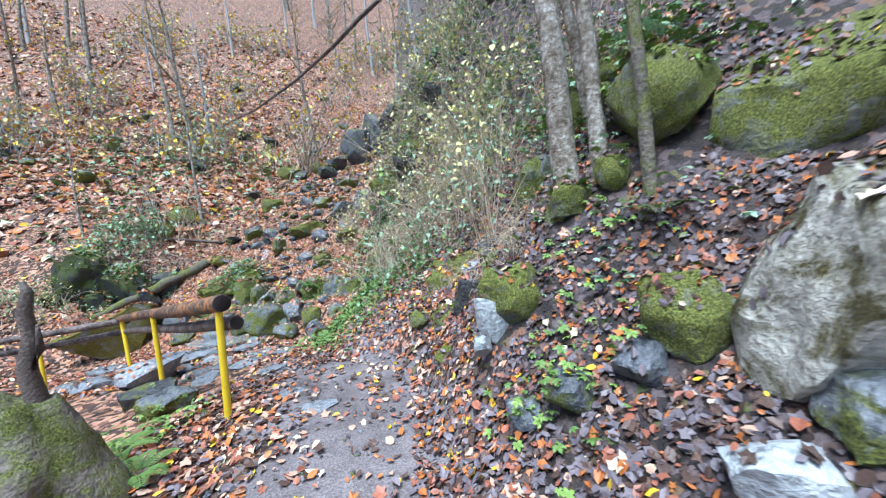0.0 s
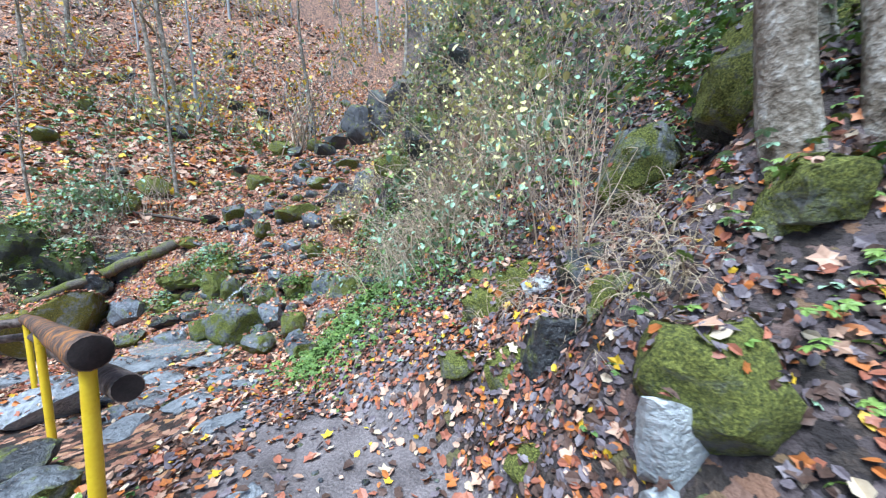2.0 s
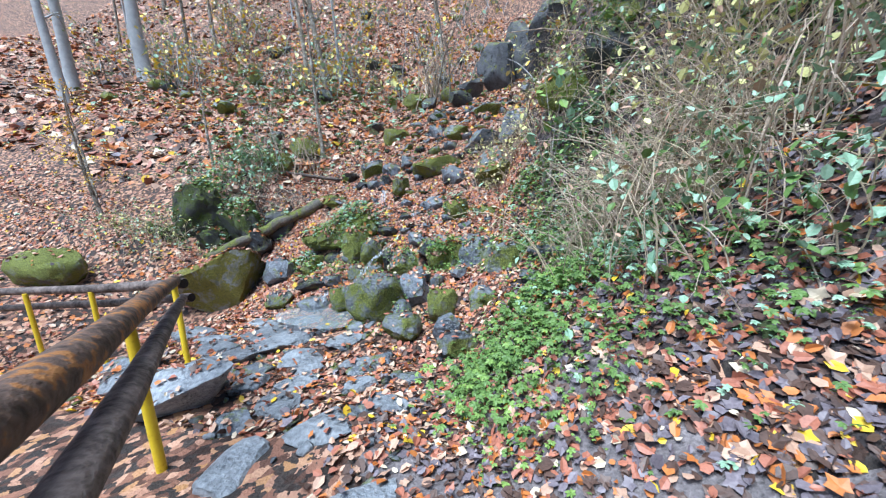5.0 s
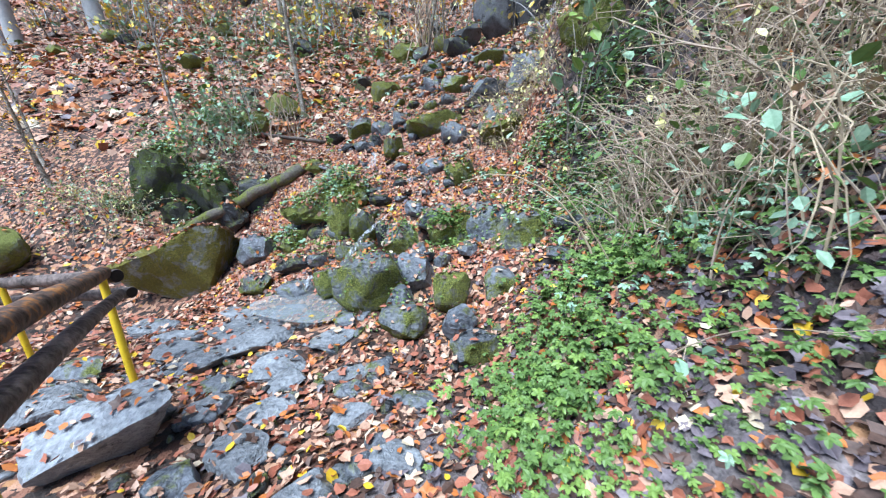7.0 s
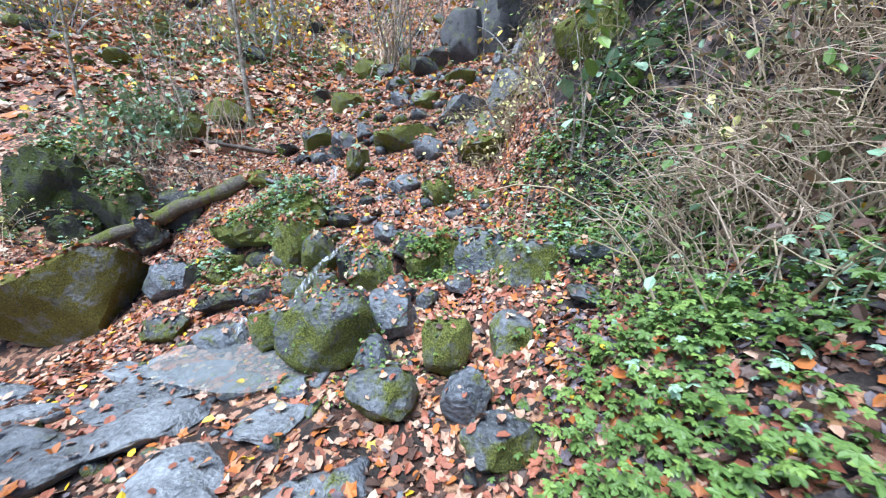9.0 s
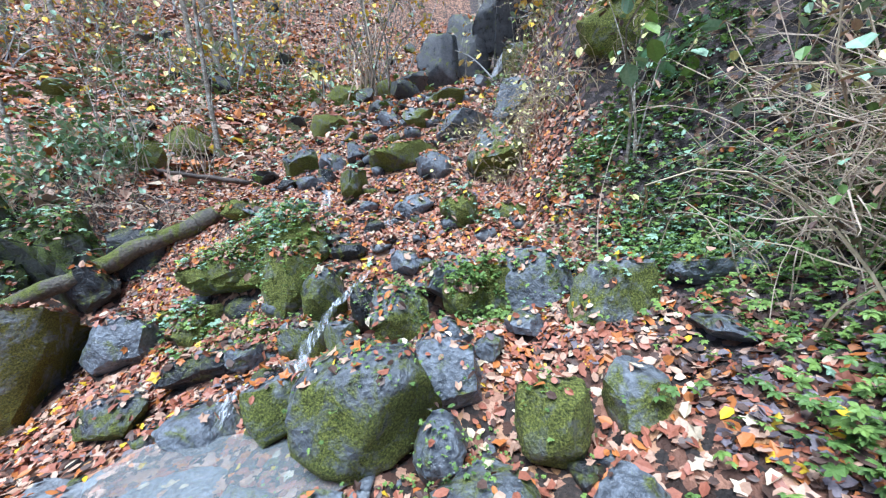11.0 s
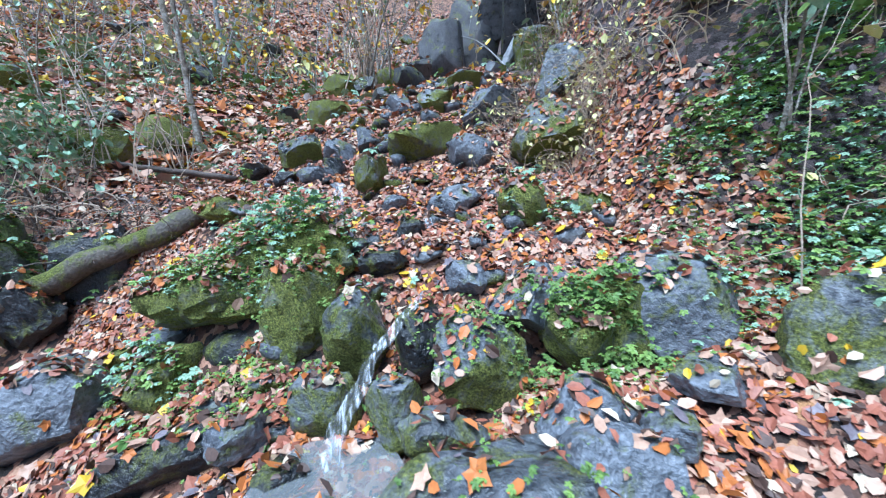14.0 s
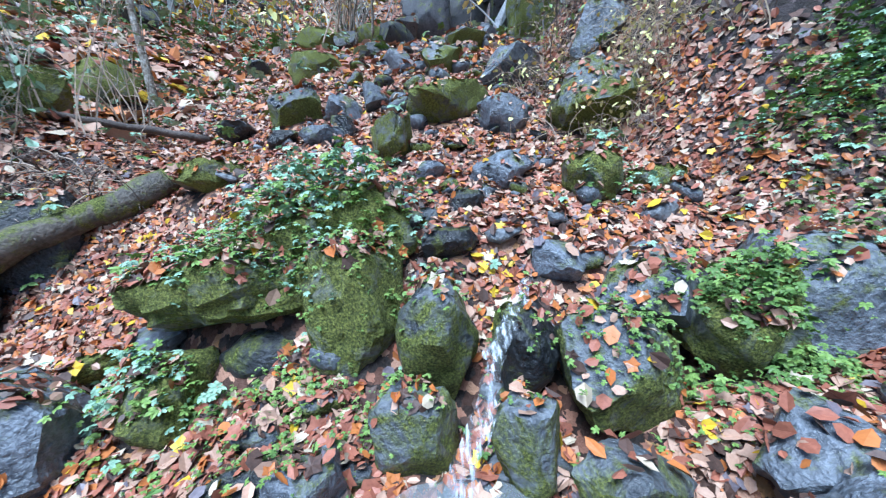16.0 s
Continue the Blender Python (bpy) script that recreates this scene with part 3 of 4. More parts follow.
# cliff with its cleft
boulder(-3.9, 18.5, 2.1, 1.3, 2.7, 5.0, "cliff", -12, .95, (8, 20))
boulder(-2.5, 19.3, 2.2, 1.2, 3.3, 5.0, "cliff", 8, .95, (6, 0))
boulder(-.9, 19.0, 3.0, 1.8, 4.6, 5.0, "cliff", 18, .95, (12, -14))
boulder(-1.6, 19.2, 1.7, 1.4, 2.6, 6.6, "cliff", 50, .9, (20, 10))
boulder(.9, 18.4, 2.6, 1.8, 4.2, 5.2, "moss", 40, .9, (0, -10))
boulder(-.95, 17.5, 2.0, 1.1, 1.5, 4.6, "moss", 12, .85, (0, 6))
boulder(-4.8, 17.9, 1.6, .9, 1.1, 4.8, "cliff", 5, .8)
boulder(-1.75, 17.7, .34, .3, 1.5, 4.9, "slab", 20, .9, (0, 32))
boulder(-2.4, 16.9, 1.0, .8, .7, 4.5, "slate", 70, .8)

# left hollow, its shade put into the dark stone colours
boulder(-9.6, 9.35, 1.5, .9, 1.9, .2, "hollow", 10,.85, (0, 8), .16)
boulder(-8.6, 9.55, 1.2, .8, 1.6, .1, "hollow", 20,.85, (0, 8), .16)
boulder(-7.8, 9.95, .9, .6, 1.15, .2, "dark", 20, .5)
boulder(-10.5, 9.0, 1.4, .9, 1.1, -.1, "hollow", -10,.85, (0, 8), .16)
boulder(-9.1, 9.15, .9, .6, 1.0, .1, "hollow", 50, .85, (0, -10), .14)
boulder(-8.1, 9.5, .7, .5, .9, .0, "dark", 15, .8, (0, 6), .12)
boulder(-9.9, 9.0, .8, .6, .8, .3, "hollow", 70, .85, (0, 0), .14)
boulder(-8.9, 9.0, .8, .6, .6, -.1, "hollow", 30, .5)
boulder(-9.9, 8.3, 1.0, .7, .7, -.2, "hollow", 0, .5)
stone(-8.9, 11.2, 1.1, .8, .9, "green", 0, .2, .5)
stone(-9.5, 13.2, 1.0, .7, .8, "green", 0, .3, .5)
boulder(-1.75, 9.75, .8, .6, .7, 1.1, "dark", 0, .6)
stone(-1.3, 9.5, .9, .6, .8, "green", 0, .3, .6)
stone(-.7, 9.3, .8, .6, .9, "dark", 0, .3, .7)
stone(-1.5, 7.75, .6, .4, .24, "slate", 10, .3, .7)
stone(-1.7, 7.3, .4, .3, .2, "slate", 50, .3, .7)
stone(-4.9, 5.95, .7, .5, .16, "slab", 35, .25, .8)
stone(-5.4, 6.1, .55, .45, .16, "slab", -15, .25, .8)
stone(-4.75, 6.85, .6, .4, .14, "slab", 5, .25, .8)
stone(-3.75, 6.35, .5, .36, .12, "slab", 25, .25, .8)
stone(-4.0, 5.3, .4, .34, .14, "slab", -35, .25, .8)
stone(-3.85, 6.7, .3, .24, .16, "slate", 0, .3, .6)
stone(-4.4, 5.05, .5, .4, .2, "slate", 30, .3, .7)
stone(-2.6, 5.6, .26, .22, .12, "slate", 0, .3, .6)
stone(-3.1, 5.65, .26, .24, .12, "slate", 20, .3, .6)
stone(-2.5, 5.05, .34, .28, .1, "slab", 20, .3, .8)
stone(1.08, 2.84, .42, .34, .3, "green", 0, .3, .5)
stone(1.38, 2.7, .36, .3, .34, "green", 0, .3, .5)
rq = random.Random(21)
for k in range(34):
    sx, sy, sw = rq.uniform(-20, -5.2), rq.uniform(13, 27), rq.uniform(.4, 1.1)
    stone(sx, sy, sw, sw * .8, sw * .7, rq.choice(["dark", "green", "moss", "dark"]), None, .3, .7)
for k in range(14):
    sx, sy, sw = rq.uniform(-.6, 2.6), rq.uniform(6.5, 14), rq.uniform(.4, .9)
    stone(sx, sy, sw, sw * .8, sw * .8, rq.choice(["dark", "green", "dark"]), None, .2, .7)
stone(2.0, 3.4, .8, .6, .7, "green", 0, .25, .5)
stone(2.5, 3.9, .9, .7, .8, "green", 0, .25, .5)
stone(1.95, 4.4, .6, .5, .6, "dark", 0, .25, .6)
stone(1.55, 3.75, .5, .4, .5, "dark", 0, .25, .6)


# ---- small stones of the stream bed ----
def pebbles(label, spots, mats, seed):
    random.seed(seed)
    shapes = []
    for k in range(6):
        me = stone_mesh("pebble", 900 + k, (1, 1, .7), mats[0], .8, 2, .05)
        shapes.append(([v.co.copy() for v in me.vertices], [tuple(p.vertices) for p in me.polygons]))
        bpy.data.meshes.remove(me)
    b = Builder()
    for x, y, s in spots:
        vs, fs = shapes[random.randrange(6)]
        m = pose(x, y, gz(x, y) + s * .12, random.uniform(-25, 25), random.uniform(-25, 25), random.uniform(0, 360)) @ Matrix.Diagonal((s, s * random.uniform(.6, 1), s * random.uniform(.5, 1), 1))
        n0 = len(b.v)
        b.v += [m @ v for v in vs]
        b.f += [tuple(n0 + i for i in f) for f in fs]
        b.m += [random.randrange(len(mats))] * len(fs)
    return tagged(b.build("pebbles", mats, True), label, "stones", kind="stuff")


rp = random.Random(4)
spots = []
for _ in range(330):
    y = rp.uniform(7.3, 16)
    c = -4.4 + .08 * (y - 9)
    spots.append((rp.gauss(c, .8), y, rp.uniform(.07, .28) * (1 if y < 11 else 1.5)))
for _ in range(160):
    spots.append((rp.uniform(-6.2, -2.2), rp.uniform(4.4, 7.4), rp.uniform(.04, .16)))
for _ in range(60):
    spots.append((rp.uniform(-1.8, .1), rp.uniform(.8, 4.2), rp.uniform(.02, .06)))
pebbles("loose wet stones scattered over the stream bed", spots, [SLATE, SLATE_DARK, SLATE, SLATE_MOSS, SLAB], 7)


# ---- fallen leaves ----
LEAF_MATS = list(LEAVES.values())
LN = list(LEAVES)


bpy.context.view_layer.update()
DEPS = bpy.context.evaluated_depsgraph_get()


def drop(x, y):
    """Where something falling at x, y comes to rest: the place, the slope and whether it is a stone."""
    hit, p, n, _, ob, _ = scene.ray_cast(DEPS, (x, y, 80), (0, 0, -1))
    kind = ob.name.split(".")[0]
    return p, n, {"ground": 0, "pebbles": 0.3, "stone_slab": 0.85, "boulder": 0.5}.get(kind, 0.8)


def leaf_at(b, x, y, size, m, lift=.012):
    p, n, on_stone = drop(x, y)
    if n.z < .45 or random.random() < on_stone:
        return
    n = (n + rv(.55)).normalized()
    p = p + Vector((0, 0, lift * random.uniform(.4, 2.6) + size * .08))
    a = n.cross(rv()).normalized()
    if random.random() < .16:
        b.lobed(p, a, n, size * 1.15, m, .2)
    else:
        b.blade(p - a * size / 2, a, n, size, size * random.uniform(.5, .75), m, random.uniform(-.25, .4), random.uniform(-.4, .6))


def pick(weights):
    return random.choices(range(7), weights)[0]


def litter(label, count, where, weights, lo, hi, seed):
    random.seed(seed)
    b = Builder()
    made = 0
    while made < count:
        x, y, keep = where()
        if random.random() < keep:
            leaf_at(b, x, y, random.uniform(lo, hi), pick(weights))
            made += 1
    return tagged(b.build("leaf_litter", LEAF_MATS), label, "leaves", kind="stuff")


#        russet orange tan brown cream yellow violet
def near_path():
    x, y = random.uniform(-2.6, .3), random.uniform(.2, 5)
    mid = -.75 - .42 * max(y - 2.5, 0)
    return x, y, .12 + .88 * min(1, abs(x - mid) / .9) ** 2


def right_bank():
    return random.uniform(-.3, 2.6), random.uniform(.6, 5.2), 1


def pool_side():
    x, y = random.uniform(-6.8, -1.4), random.uniform(4.6, 8)
    return x, y, .25 + .75 * min(1, math.hypot((x + 4.4) / 1.3, (y - 6.4) / .7)) ** 2


def upstream():
    x, y = random.uniform(-9, -1.6), random.uniform(7.6, 14)
    return x, y, 1


def slope():
    return random.uniform(-22, -2), random.uniform(12.5, 26), 1


def bank_top():
    return random.uniform(-2, 4), random.uniform(4.5, 14), 1


litter("brown and orange fallen leaves on the muddy path", 5200, near_path, (3, 2, 2.4, 4, .7, .5, 3), .03, .085, 1)
litter("orange and violet-brown fallen leaves on the bank", 15000, right_bank, (2.2, 1.3, .5, 5, .2, .2, 6), .025, .068, 2)
litter("red-brown fallen leaves around the stones", 9500, pool_side, (5, 2, 4, 3, .7, .4, .5), .03, .085, 3)
litter("red-brown fallen leaves on the slope", 34000, upstream, (5, 2.2, 4.5, 2.5, .9, .5, .3), .035, .095, 4)
litter("red-brown fallen leaves on the far slope", 24000, slope, (5, 4, 4, 2.5, .8, .5, .3), .08, .22, 5)
def bank_foot():
    x, y = random.uniform(-2.1, 1), random.uniform(4.2, 7.2)
    return x, y, 1


litter("orange and cream fallen leaves at the foot of the bank", 6500, bank_foot, (3, 1.6, .8, 6, .3, .25, 5), .028, .075, 8)
def near_fall():
    return random.uniform(-8, -2), random.uniform(7.3, 10.4), 1


def left_side():
    return random.uniform(-17, -6), random.uniform(3, 9.6), 1


litter("pale red-brown fallen leaves around the small fall", 19000, near_fall, (6, 2, 2.6, 3.2, .6, .4, .4), .035, .078, 9)
litter("red-brown fallen leaves below the handrail", 9000, left_side, (5, 2, 4, 2, .6, .4, .3), .045, .11, 10)
def far_slope():
    return random.uniform(-36, -8), random.uniform(10, 34), 1


litter("red-brown fallen leaves high on the slope", 9000, far_slope, (5, 4, 4, 2.5, .8, .5, .2), .2, .42, 11)
litter("dull fallen leaves on the overgrown bank", 9000, bank_top, (3, 1, 2, 4, .5, .5, 2), .035, .085, 6)

# single leaves that stand out
random.seed(17)
shapes = []
for k, nm in enumerate(LN):
    for v in range(2):
        b = Builder()
        if v:
            b.lobed((0, 0, 0), (1, 0, 0), (0, 0, 1), .12, 0, .22)
        else:
            b.blade((-.05, 0, 0), (1, 0, 0), (0, 0, 1), .1, .065, 0, .2, .15)
        ob = b.build("leaf", [LEAVES[nm]])
        shapes.append(ob.data)
        bpy.data.objects.remove(ob)
for k in range(280):
    if k < 110:
        x, y = random.uniform(-1.6, 1.4), random.uniform(.9, 4.6)
    else:
        x, y = random.uniform(-6.5, -1.5), random.uniform(4.6, 9.5)
    m = random.choices(range(7), (3, 3, 3, 0, 3, 1.6, 0))[0]
    ob = new("leaf", shapes[m * 2 + random.randrange(2)])
    p, n, on_stone = drop(x, y)
    n = (n + rv(.3)).normalized()
    q = n.to_track_quat("Z", "Y").to_matrix().to_4x4()
    s = random.uniform(.4, .8)
    ob.matrix_world = Matrix.Translation(p + Vector((0, 0, .02))) @ q @ pose(0, 0, 0, 0, 0, random.uniform(0, 360)) @ Matrix.Diagonal((s, s, s, 1))
    ob.parent = GROUND


# ---- railing ----
def log_rail(a, b, r0, r1, parent, bend=0.03, wood=None):
    a, b = Vector(a), Vector(b)
    n = 14
    bl = Builder()
    pts, rad = [], []
    for i in range(n + 1):
        u = i / n
        p = a.lerp(b, u)
        p += Vector((noise.noise((u * 2.3, a.x, 1)), noise.noise((u * 2.3, a.y, 4)), noise.noise((u * 2, a.z, 7)))) * bend * (4 * u * (1 - u))
        pts.append(p)
        rad.append((r0 + (r1 - r0) * u) * (1 + 0.08 * noise.noise((u * 9, a.x, 2))))
    pts.insert(0, pts[0] - (b - a).normalized() * 0.006)
    rad.insert(0, rad[0] * 0.93)
    bl.tube(pts, rad, 14, 0, True)
    bl.m[-2] = bl.m[-1] = 1
    ob = bl.build("log", [wood or RAIL_GREY, RAIL_END], True, parent)
    ob.data.set_sharp_from_angle(angle=radians(50))
    return ob


def post(foot, top, r, parent):
    bl = Builder()
    foot, top = Vector(foot), Vector(top)
    bl.tube([foot - Vector((0, 0, .2)), foot, foot.lerp(top, .5), top], [r, r, r * 1.02, r], 12, 0, True)
    ob = bl.build("post", [YELLOW], True, parent)
    ob.data.set_sharp_from_angle(angle=radians(50))
    return ob


railing = tagged(new("handrail"), "log handrail on yellow painted posts beside the path", "railing")
railing.location = (0, 0, 0)
log_rail((-1.88, 2.92, 1.13), (-5.27, 5.62, .66), .075, .055, railing, .03, RAIL_WOOD)
log_rail((-1.84, 3.02, .93), (-5.4, 5.76, .42), .062, .042, railing)
log_rail((-5.2, 5.66, .62), (-9.3, 5.3, .42), .055, .045, railing)
log_rail((-5.3, 5.78, .42), (-9.4, 5.45, .14), .05, .04, railing)
post((-2.0, 2.98, .1), (-1.94, 2.96, 1.08), .03, railing)
post((-3.62, 4.28, -.1), (-3.6, 4.26, .86), .028, railing)
post((-5.12, 5.5, -.15), (-5.2, 5.56, .62), .028, railing)
post((-6.5, 5.5, -.4), (-6.5, 5.5, .52), .026, railing)
post((-7.6, 5.42, -.45), (-7.6, 5.4, .48), .026, railing)
post((-8.8, 5.32, -.5), (-8.8, 5.32, .42), .026, railing)


# ---- trees ----
def wander(p, d, length, n, wob, lift=0.0):
    pts = [Vector(p)]
    d = Vector(d).normalized()
    for _ in range(n):
        d = (d + rv(wob) + Vector((0, 0, lift))).normalized()
        pts.append(pts[-1] + d * (length / n))
    return pts


def tree(x, y, height, r, lean=(0, 0), bark=BARK, limbs=10, foliage=0, leaf_mat=None, moss=False, first=0.35, leaf_size=.06, wob=.05):
    """A tapered trunk with limbs, twigs and a thin crown of single leaves."""
    root = tagged(new("tree"), "slender grey-barked tree with bare autumn limbs", "tree", "trees on the slope")
    z = gz(x, y) - .08
    root.location = (x, y, z)
    n = 10
    pts = wander((0, 0, -.35), (lean[0], lean[1], 1), height, n, wob, .06)
    rad = [r * (1.0 - .8 * i / n) * (1.45 if i == 0 else 1) for i in range(n + 1)]
    b = Builder()
    pts.insert(1, pts[0].lerp(pts[1], .25))
    rad.insert(1, r * 1.08)
    b.tube(pts, rad, 9, 0)
    b.build("trunk", [MOSS_BARK if moss else bark], True, root)
    lb, fb = Builder(), Builder()
    for k in range(limbs):
        u = random.uniform(first, .97)
        i = 1 + int(u * n)
        p = pts[i].lerp(pts[min(i + 1, n + 1)], random.random())
        w = random.uniform(0, 2 * math.pi)
        ln = height * random.uniform(.14, .32) * (1.2 - u * .6)
        d = Vector((math.cos(w), math.sin(w), random.uniform(.2, 1.0)))
        q = wander(p, d, ln, 5, .22, .05)
        r0 = max(.006, rad[i] * .4)
        lb.tube(q, [r0 * (1 - .8 * j / 5) for j in range(6)], 5, 0)
        for t in range(4):
            s = q[random.randint(1, 5)]
            tw = wander(s, rv() + Vector((0, 0, .3)), ln * random.uniform(.25, .5), 4, .35)
            lb.tube(tw, [max(.0025, r0 * .3) * (1 - .7 * j / 4) for j in range(5)], 3, 0)
            for _ in range(foliage):
                c = tw[random.randint(1, 4)] + rv(.06)
                fb.blade(c, rv() + Vector((0, 0, -.3)), (0, 0, 1), leaf_size * random.uniform(.6, 1.4), leaf_size * .6, 0)
    if lb.f:
        lb.build("limbs", [bark], True, root)
    if fb.f:
        fb.build("foliage", [leaf_mat], False, root)
    return root


tree(1.16, 3.0, 7, .12, (.0, .05), BARK, 8, 0)
tree(1.36, 2.85, 7, .075, (.06, .02), BARK, 6, 0)
tree(1.55, 2.5, 6, .055, (-.05, .03), BARK, 6, 0, None, True)
tree(1.5, 3.2, 7, .06, (-.05, .0), BARK, 6, 0)
tree(-12.6, 19.4, 10, .17, (-.05, 0), BARK, 12, 6, LEAVES["yellow_leaf"])
tree(-7.0, 21.5, 10, .13, (-.03, 0), BARK, 12, 6, LEAVES["yellow_leaf"])
tree(-22, 17, 14, .36, (-.04, 0), PALE_BARK, 12, 4, LEAVES["yellow_leaf"])
tree(-23.5, 14.6, 14, .26, (-.06, 0), PALE_BARK, 12, 5, LEAVES["yellow_leaf"])
tree(-21.5, 13.2, 13, .2, (-.1, 0), PALE_BARK, 12, 6, LEAVES["yellow_leaf"])
tree(-8.9, 13.4, 6, .075, (-.1, 0), BARK, 7, 4, HERB[2])
tree(-11.2, 11.2, 4.5, .05, (-.08, 0), BARK, 9, 4, LEAVES["yellow_leaf"])
tree(-12.6, 9.0, 3.6, .06, (-.25, -.1), BARK, 10, 8, LEAVES["yellow_leaf"], first=.15)
tree(-13.4, 9.4, 3.6, .05, (-.4, .1), BARK, 10, 8, LEAVES["yellow_leaf"], first=.15)
rt = random.Random(11)
for k in range(46):
    x, y = rt.uniform(-34, 14), rt.uniform(19, 46)
    if -6 < x < 2 and y < 24:
        y += 8
    random.seed(100 + k)
    tree(x, y, rt.uniform(7, 13), rt.uniform(.06, .17), (rt.uniform(-.08, .08), 0), BARK if k % 4 else PALE_BARK, 9, 5 if k % 2 else 2, LEAVES["yellow_leaf"] if k % 3 else PALE_YELLOW, leaf_size=.11)


# ---- shrubs and brambles ----
def thicket(name, label, x, y, wide, deep, high, stems, mats, leaf_mats=(), leaves=0, leaf_size=.05, arch=.35, thick=.006, seed=1, category="bush", spread=.5, lobed=False):
    """A tangle of thin arching stems, with side twigs and single leaves."""
    random.seed(seed)
    b = Builder()
    nm = len(mats)
    for s in range(stems):
        px, py = x + random.gauss(0, wide * .3), y + random.gauss(0, deep * .3)
        p = Vector((px, py, gz(px, py) - .03))
        d = Vector((random.uniform(-spread, spread), random.uniform(-spread, spread), 1))
        ln = high * random.uniform(.5, 1.35)
        q = [p]
        d.normalize()
        n = 7
        bend = Vector((random.uniform(-1, 1), random.uniform(-1, 1), 0)) * arch * .4
        for i in range(n):
            d = (d + bend + Vector((0, 0, -arch * .35 * i / n * 2)) + rv(.1)).normalized()
            q.append(q[-1] + d * (ln / n))
        m = random.randrange(nm)
        r = thick * random.uniform(.6, 1.5)
        b.tube(q, [r * (1 - .7 * i / n) for i in range(n + 1)], 4, m)
        for t in range(3):
            k = random.randint(2, n)
            tw = wander(q[k], rv() + d * .5, ln * random.uniform(.15, .4), 3, .35)
            b.tube(tw, [r * .5, r * .4, r * .3, r * .2], 3, m)
            for _ in range(leaves):
                c = tw[random.randint(1, 3)] + rv(.04)
                mt = nm + random.randrange(len(leaf_mats))
                sz = leaf_size * random.uniform(.5, 1.4)
                if lobed:
                    b.lobed(c, rv() + Vector((0, 0, -.3)), Vector((0, 0, 1)) + rv(.7), sz, mt)
                else:
                    b.blade(c, rv() + Vector((0, 0, -.4)), Vector((0, 0, 1)) + rv(.5), sz, sz * .65, mt)
    ob = b.build(name, list(mats) + list(leaf_mats))
    return tagged(ob, label, category, kind="stuff" if stems > 300 else "")


DRY = (TWIG, STRAW, TWIG)
thicket("bramble", "tangle of dry bare bramble stems on the bank", -.72, 7.35, 1.1, .8, .8, 230, DRY, (HERB[0], LEAVES["brown_leaf"]), 1, .05, .45, .005, 2)
thicket("bramble", "tangle of dry bare bramble stems on the bank", -.45, 6.8, 1.2, 1.0, .9, 260, DRY, (HERB[0], LEAVES["brown_leaf"]), 1, .05, .45, .005, 3)
thicket("bramble", "tall leafy bramble with blue-green leaves", -.2, 6.4, 1.8, 1.4, 1.0, 120, DRY, (HERB[2], HERB[2], LEAVES["tan_leaf"]), 1, .07, .4, .005, 4)
thicket("bramble", "tall leafy bramble with a few pale leaves", .2, 7.9, 2.4, 1.8, 1.2, 150, DRY, (HERB[2], PALE_YELLOW, LEAVES["tan_leaf"]), 1, .08, .4, .006, 5)
thicket("bramble", "dry stems with pale leaves above the bank", -.5, 9.5, 1.7, 1.3, .6, 110, DRY, (HERB[2], PALE_YELLOW, LEAVES["brown_leaf"]), 2, .07, .4, .005, 6)
thicket("shrub", "shrub with pale yellow autumn leaves on the bank", .7, 5.4, 1.2, 1.0, 1.6, 45, (TWIG,), (PALE_YELLOW, HERB[2], HERB[2]), 2, .08, .2, .006, 7)
thicket("shrub", "shrub with pale yellow autumn leaves on the bank", .9, 6.6, 2.0, 1.6, 1.6, 70, (TWIG,), (PALE_YELLOW, HERB[2], PALE_YELLOW), 3, .09, .25, .006, 8)
thicket("shrub", "many-stemmed bare shrub on the leafy slope", -6.3, 17.3, .9, .7, 3.2, 26, (BARK, TWIG), (LEAVES["yellow_leaf"],), 1, .08, .12, .03, 9)
thicket("bramble", "leafy green bramble on the rocks of the slope", -9.1, 10.6, 1.5, 1.0, .9, 100, DRY, (HERB[2], HERB[2], HERB[0]), 3, .1, .4, .005, 10)
thicket("bramble", "leafy green bramble on the rocks of the slope", -9.7, 10.0, 1.2, .8, .9, 70, DRY, (HERB[2], HERB[2], HERB[1]), 3, .09, .4, .005, 11)
thicket("bramble", "low bramble with small pale leaves", -10.2, 8.4, 2.2, 1.4, .7, 120, DRY, (HERB[0], PALE_YELLOW, HERB[2]), 4, .05, .4, .005, 12)
thicket("root_tangle", "tangle of bare roots hanging over the hollow", -7.9, 10.2, .9, .5, .6, 70, (DEAD_WOOD, TWIG), (LEAVES["brown_leaf"],), 0, .05, .7, .009, 13)
thicket("grass_tuft", "tuft of dead straw-coloured grass on the bank", .62, 3.1, .35, .25, .32, 90, (STRAW,), (STRAW,), 0, .03, .9, .0025, 14, "grass", .4)
thicket("grass_tuft", "tuft of dead straw-coloured grass on the bank", -2.3, 10.3, 1.1, .6, .6, 260, (STRAW, TWIG), (PALE_YELLOW,), 1, .05, .9, .004, 15, "grass", .5)
thicket("sapling", "dead many-stemmed sapling with a dark base", .55, 3.95, .14, .14, 1.3, 16, (TWIG, STRAW), (PALE_YELLOW,), 0, .05, .12, .005, 16, "bush", .35)
for k, (x, y) in enumerate(((.4, 8.6), (.6, 9.8), (-.1, 10.8), (1.2, 8.4), (.5, 7.2))):
    thicket("shrub", "straw-coloured shrub with pale yellow leaves", x, y, 1.5, 1.2, 1.3, 70, (STRAW, TWIG), (PALE_YELLOW, HERB[2], PALE_YELLOW), 2, .09, .3, .006, 260 + k)
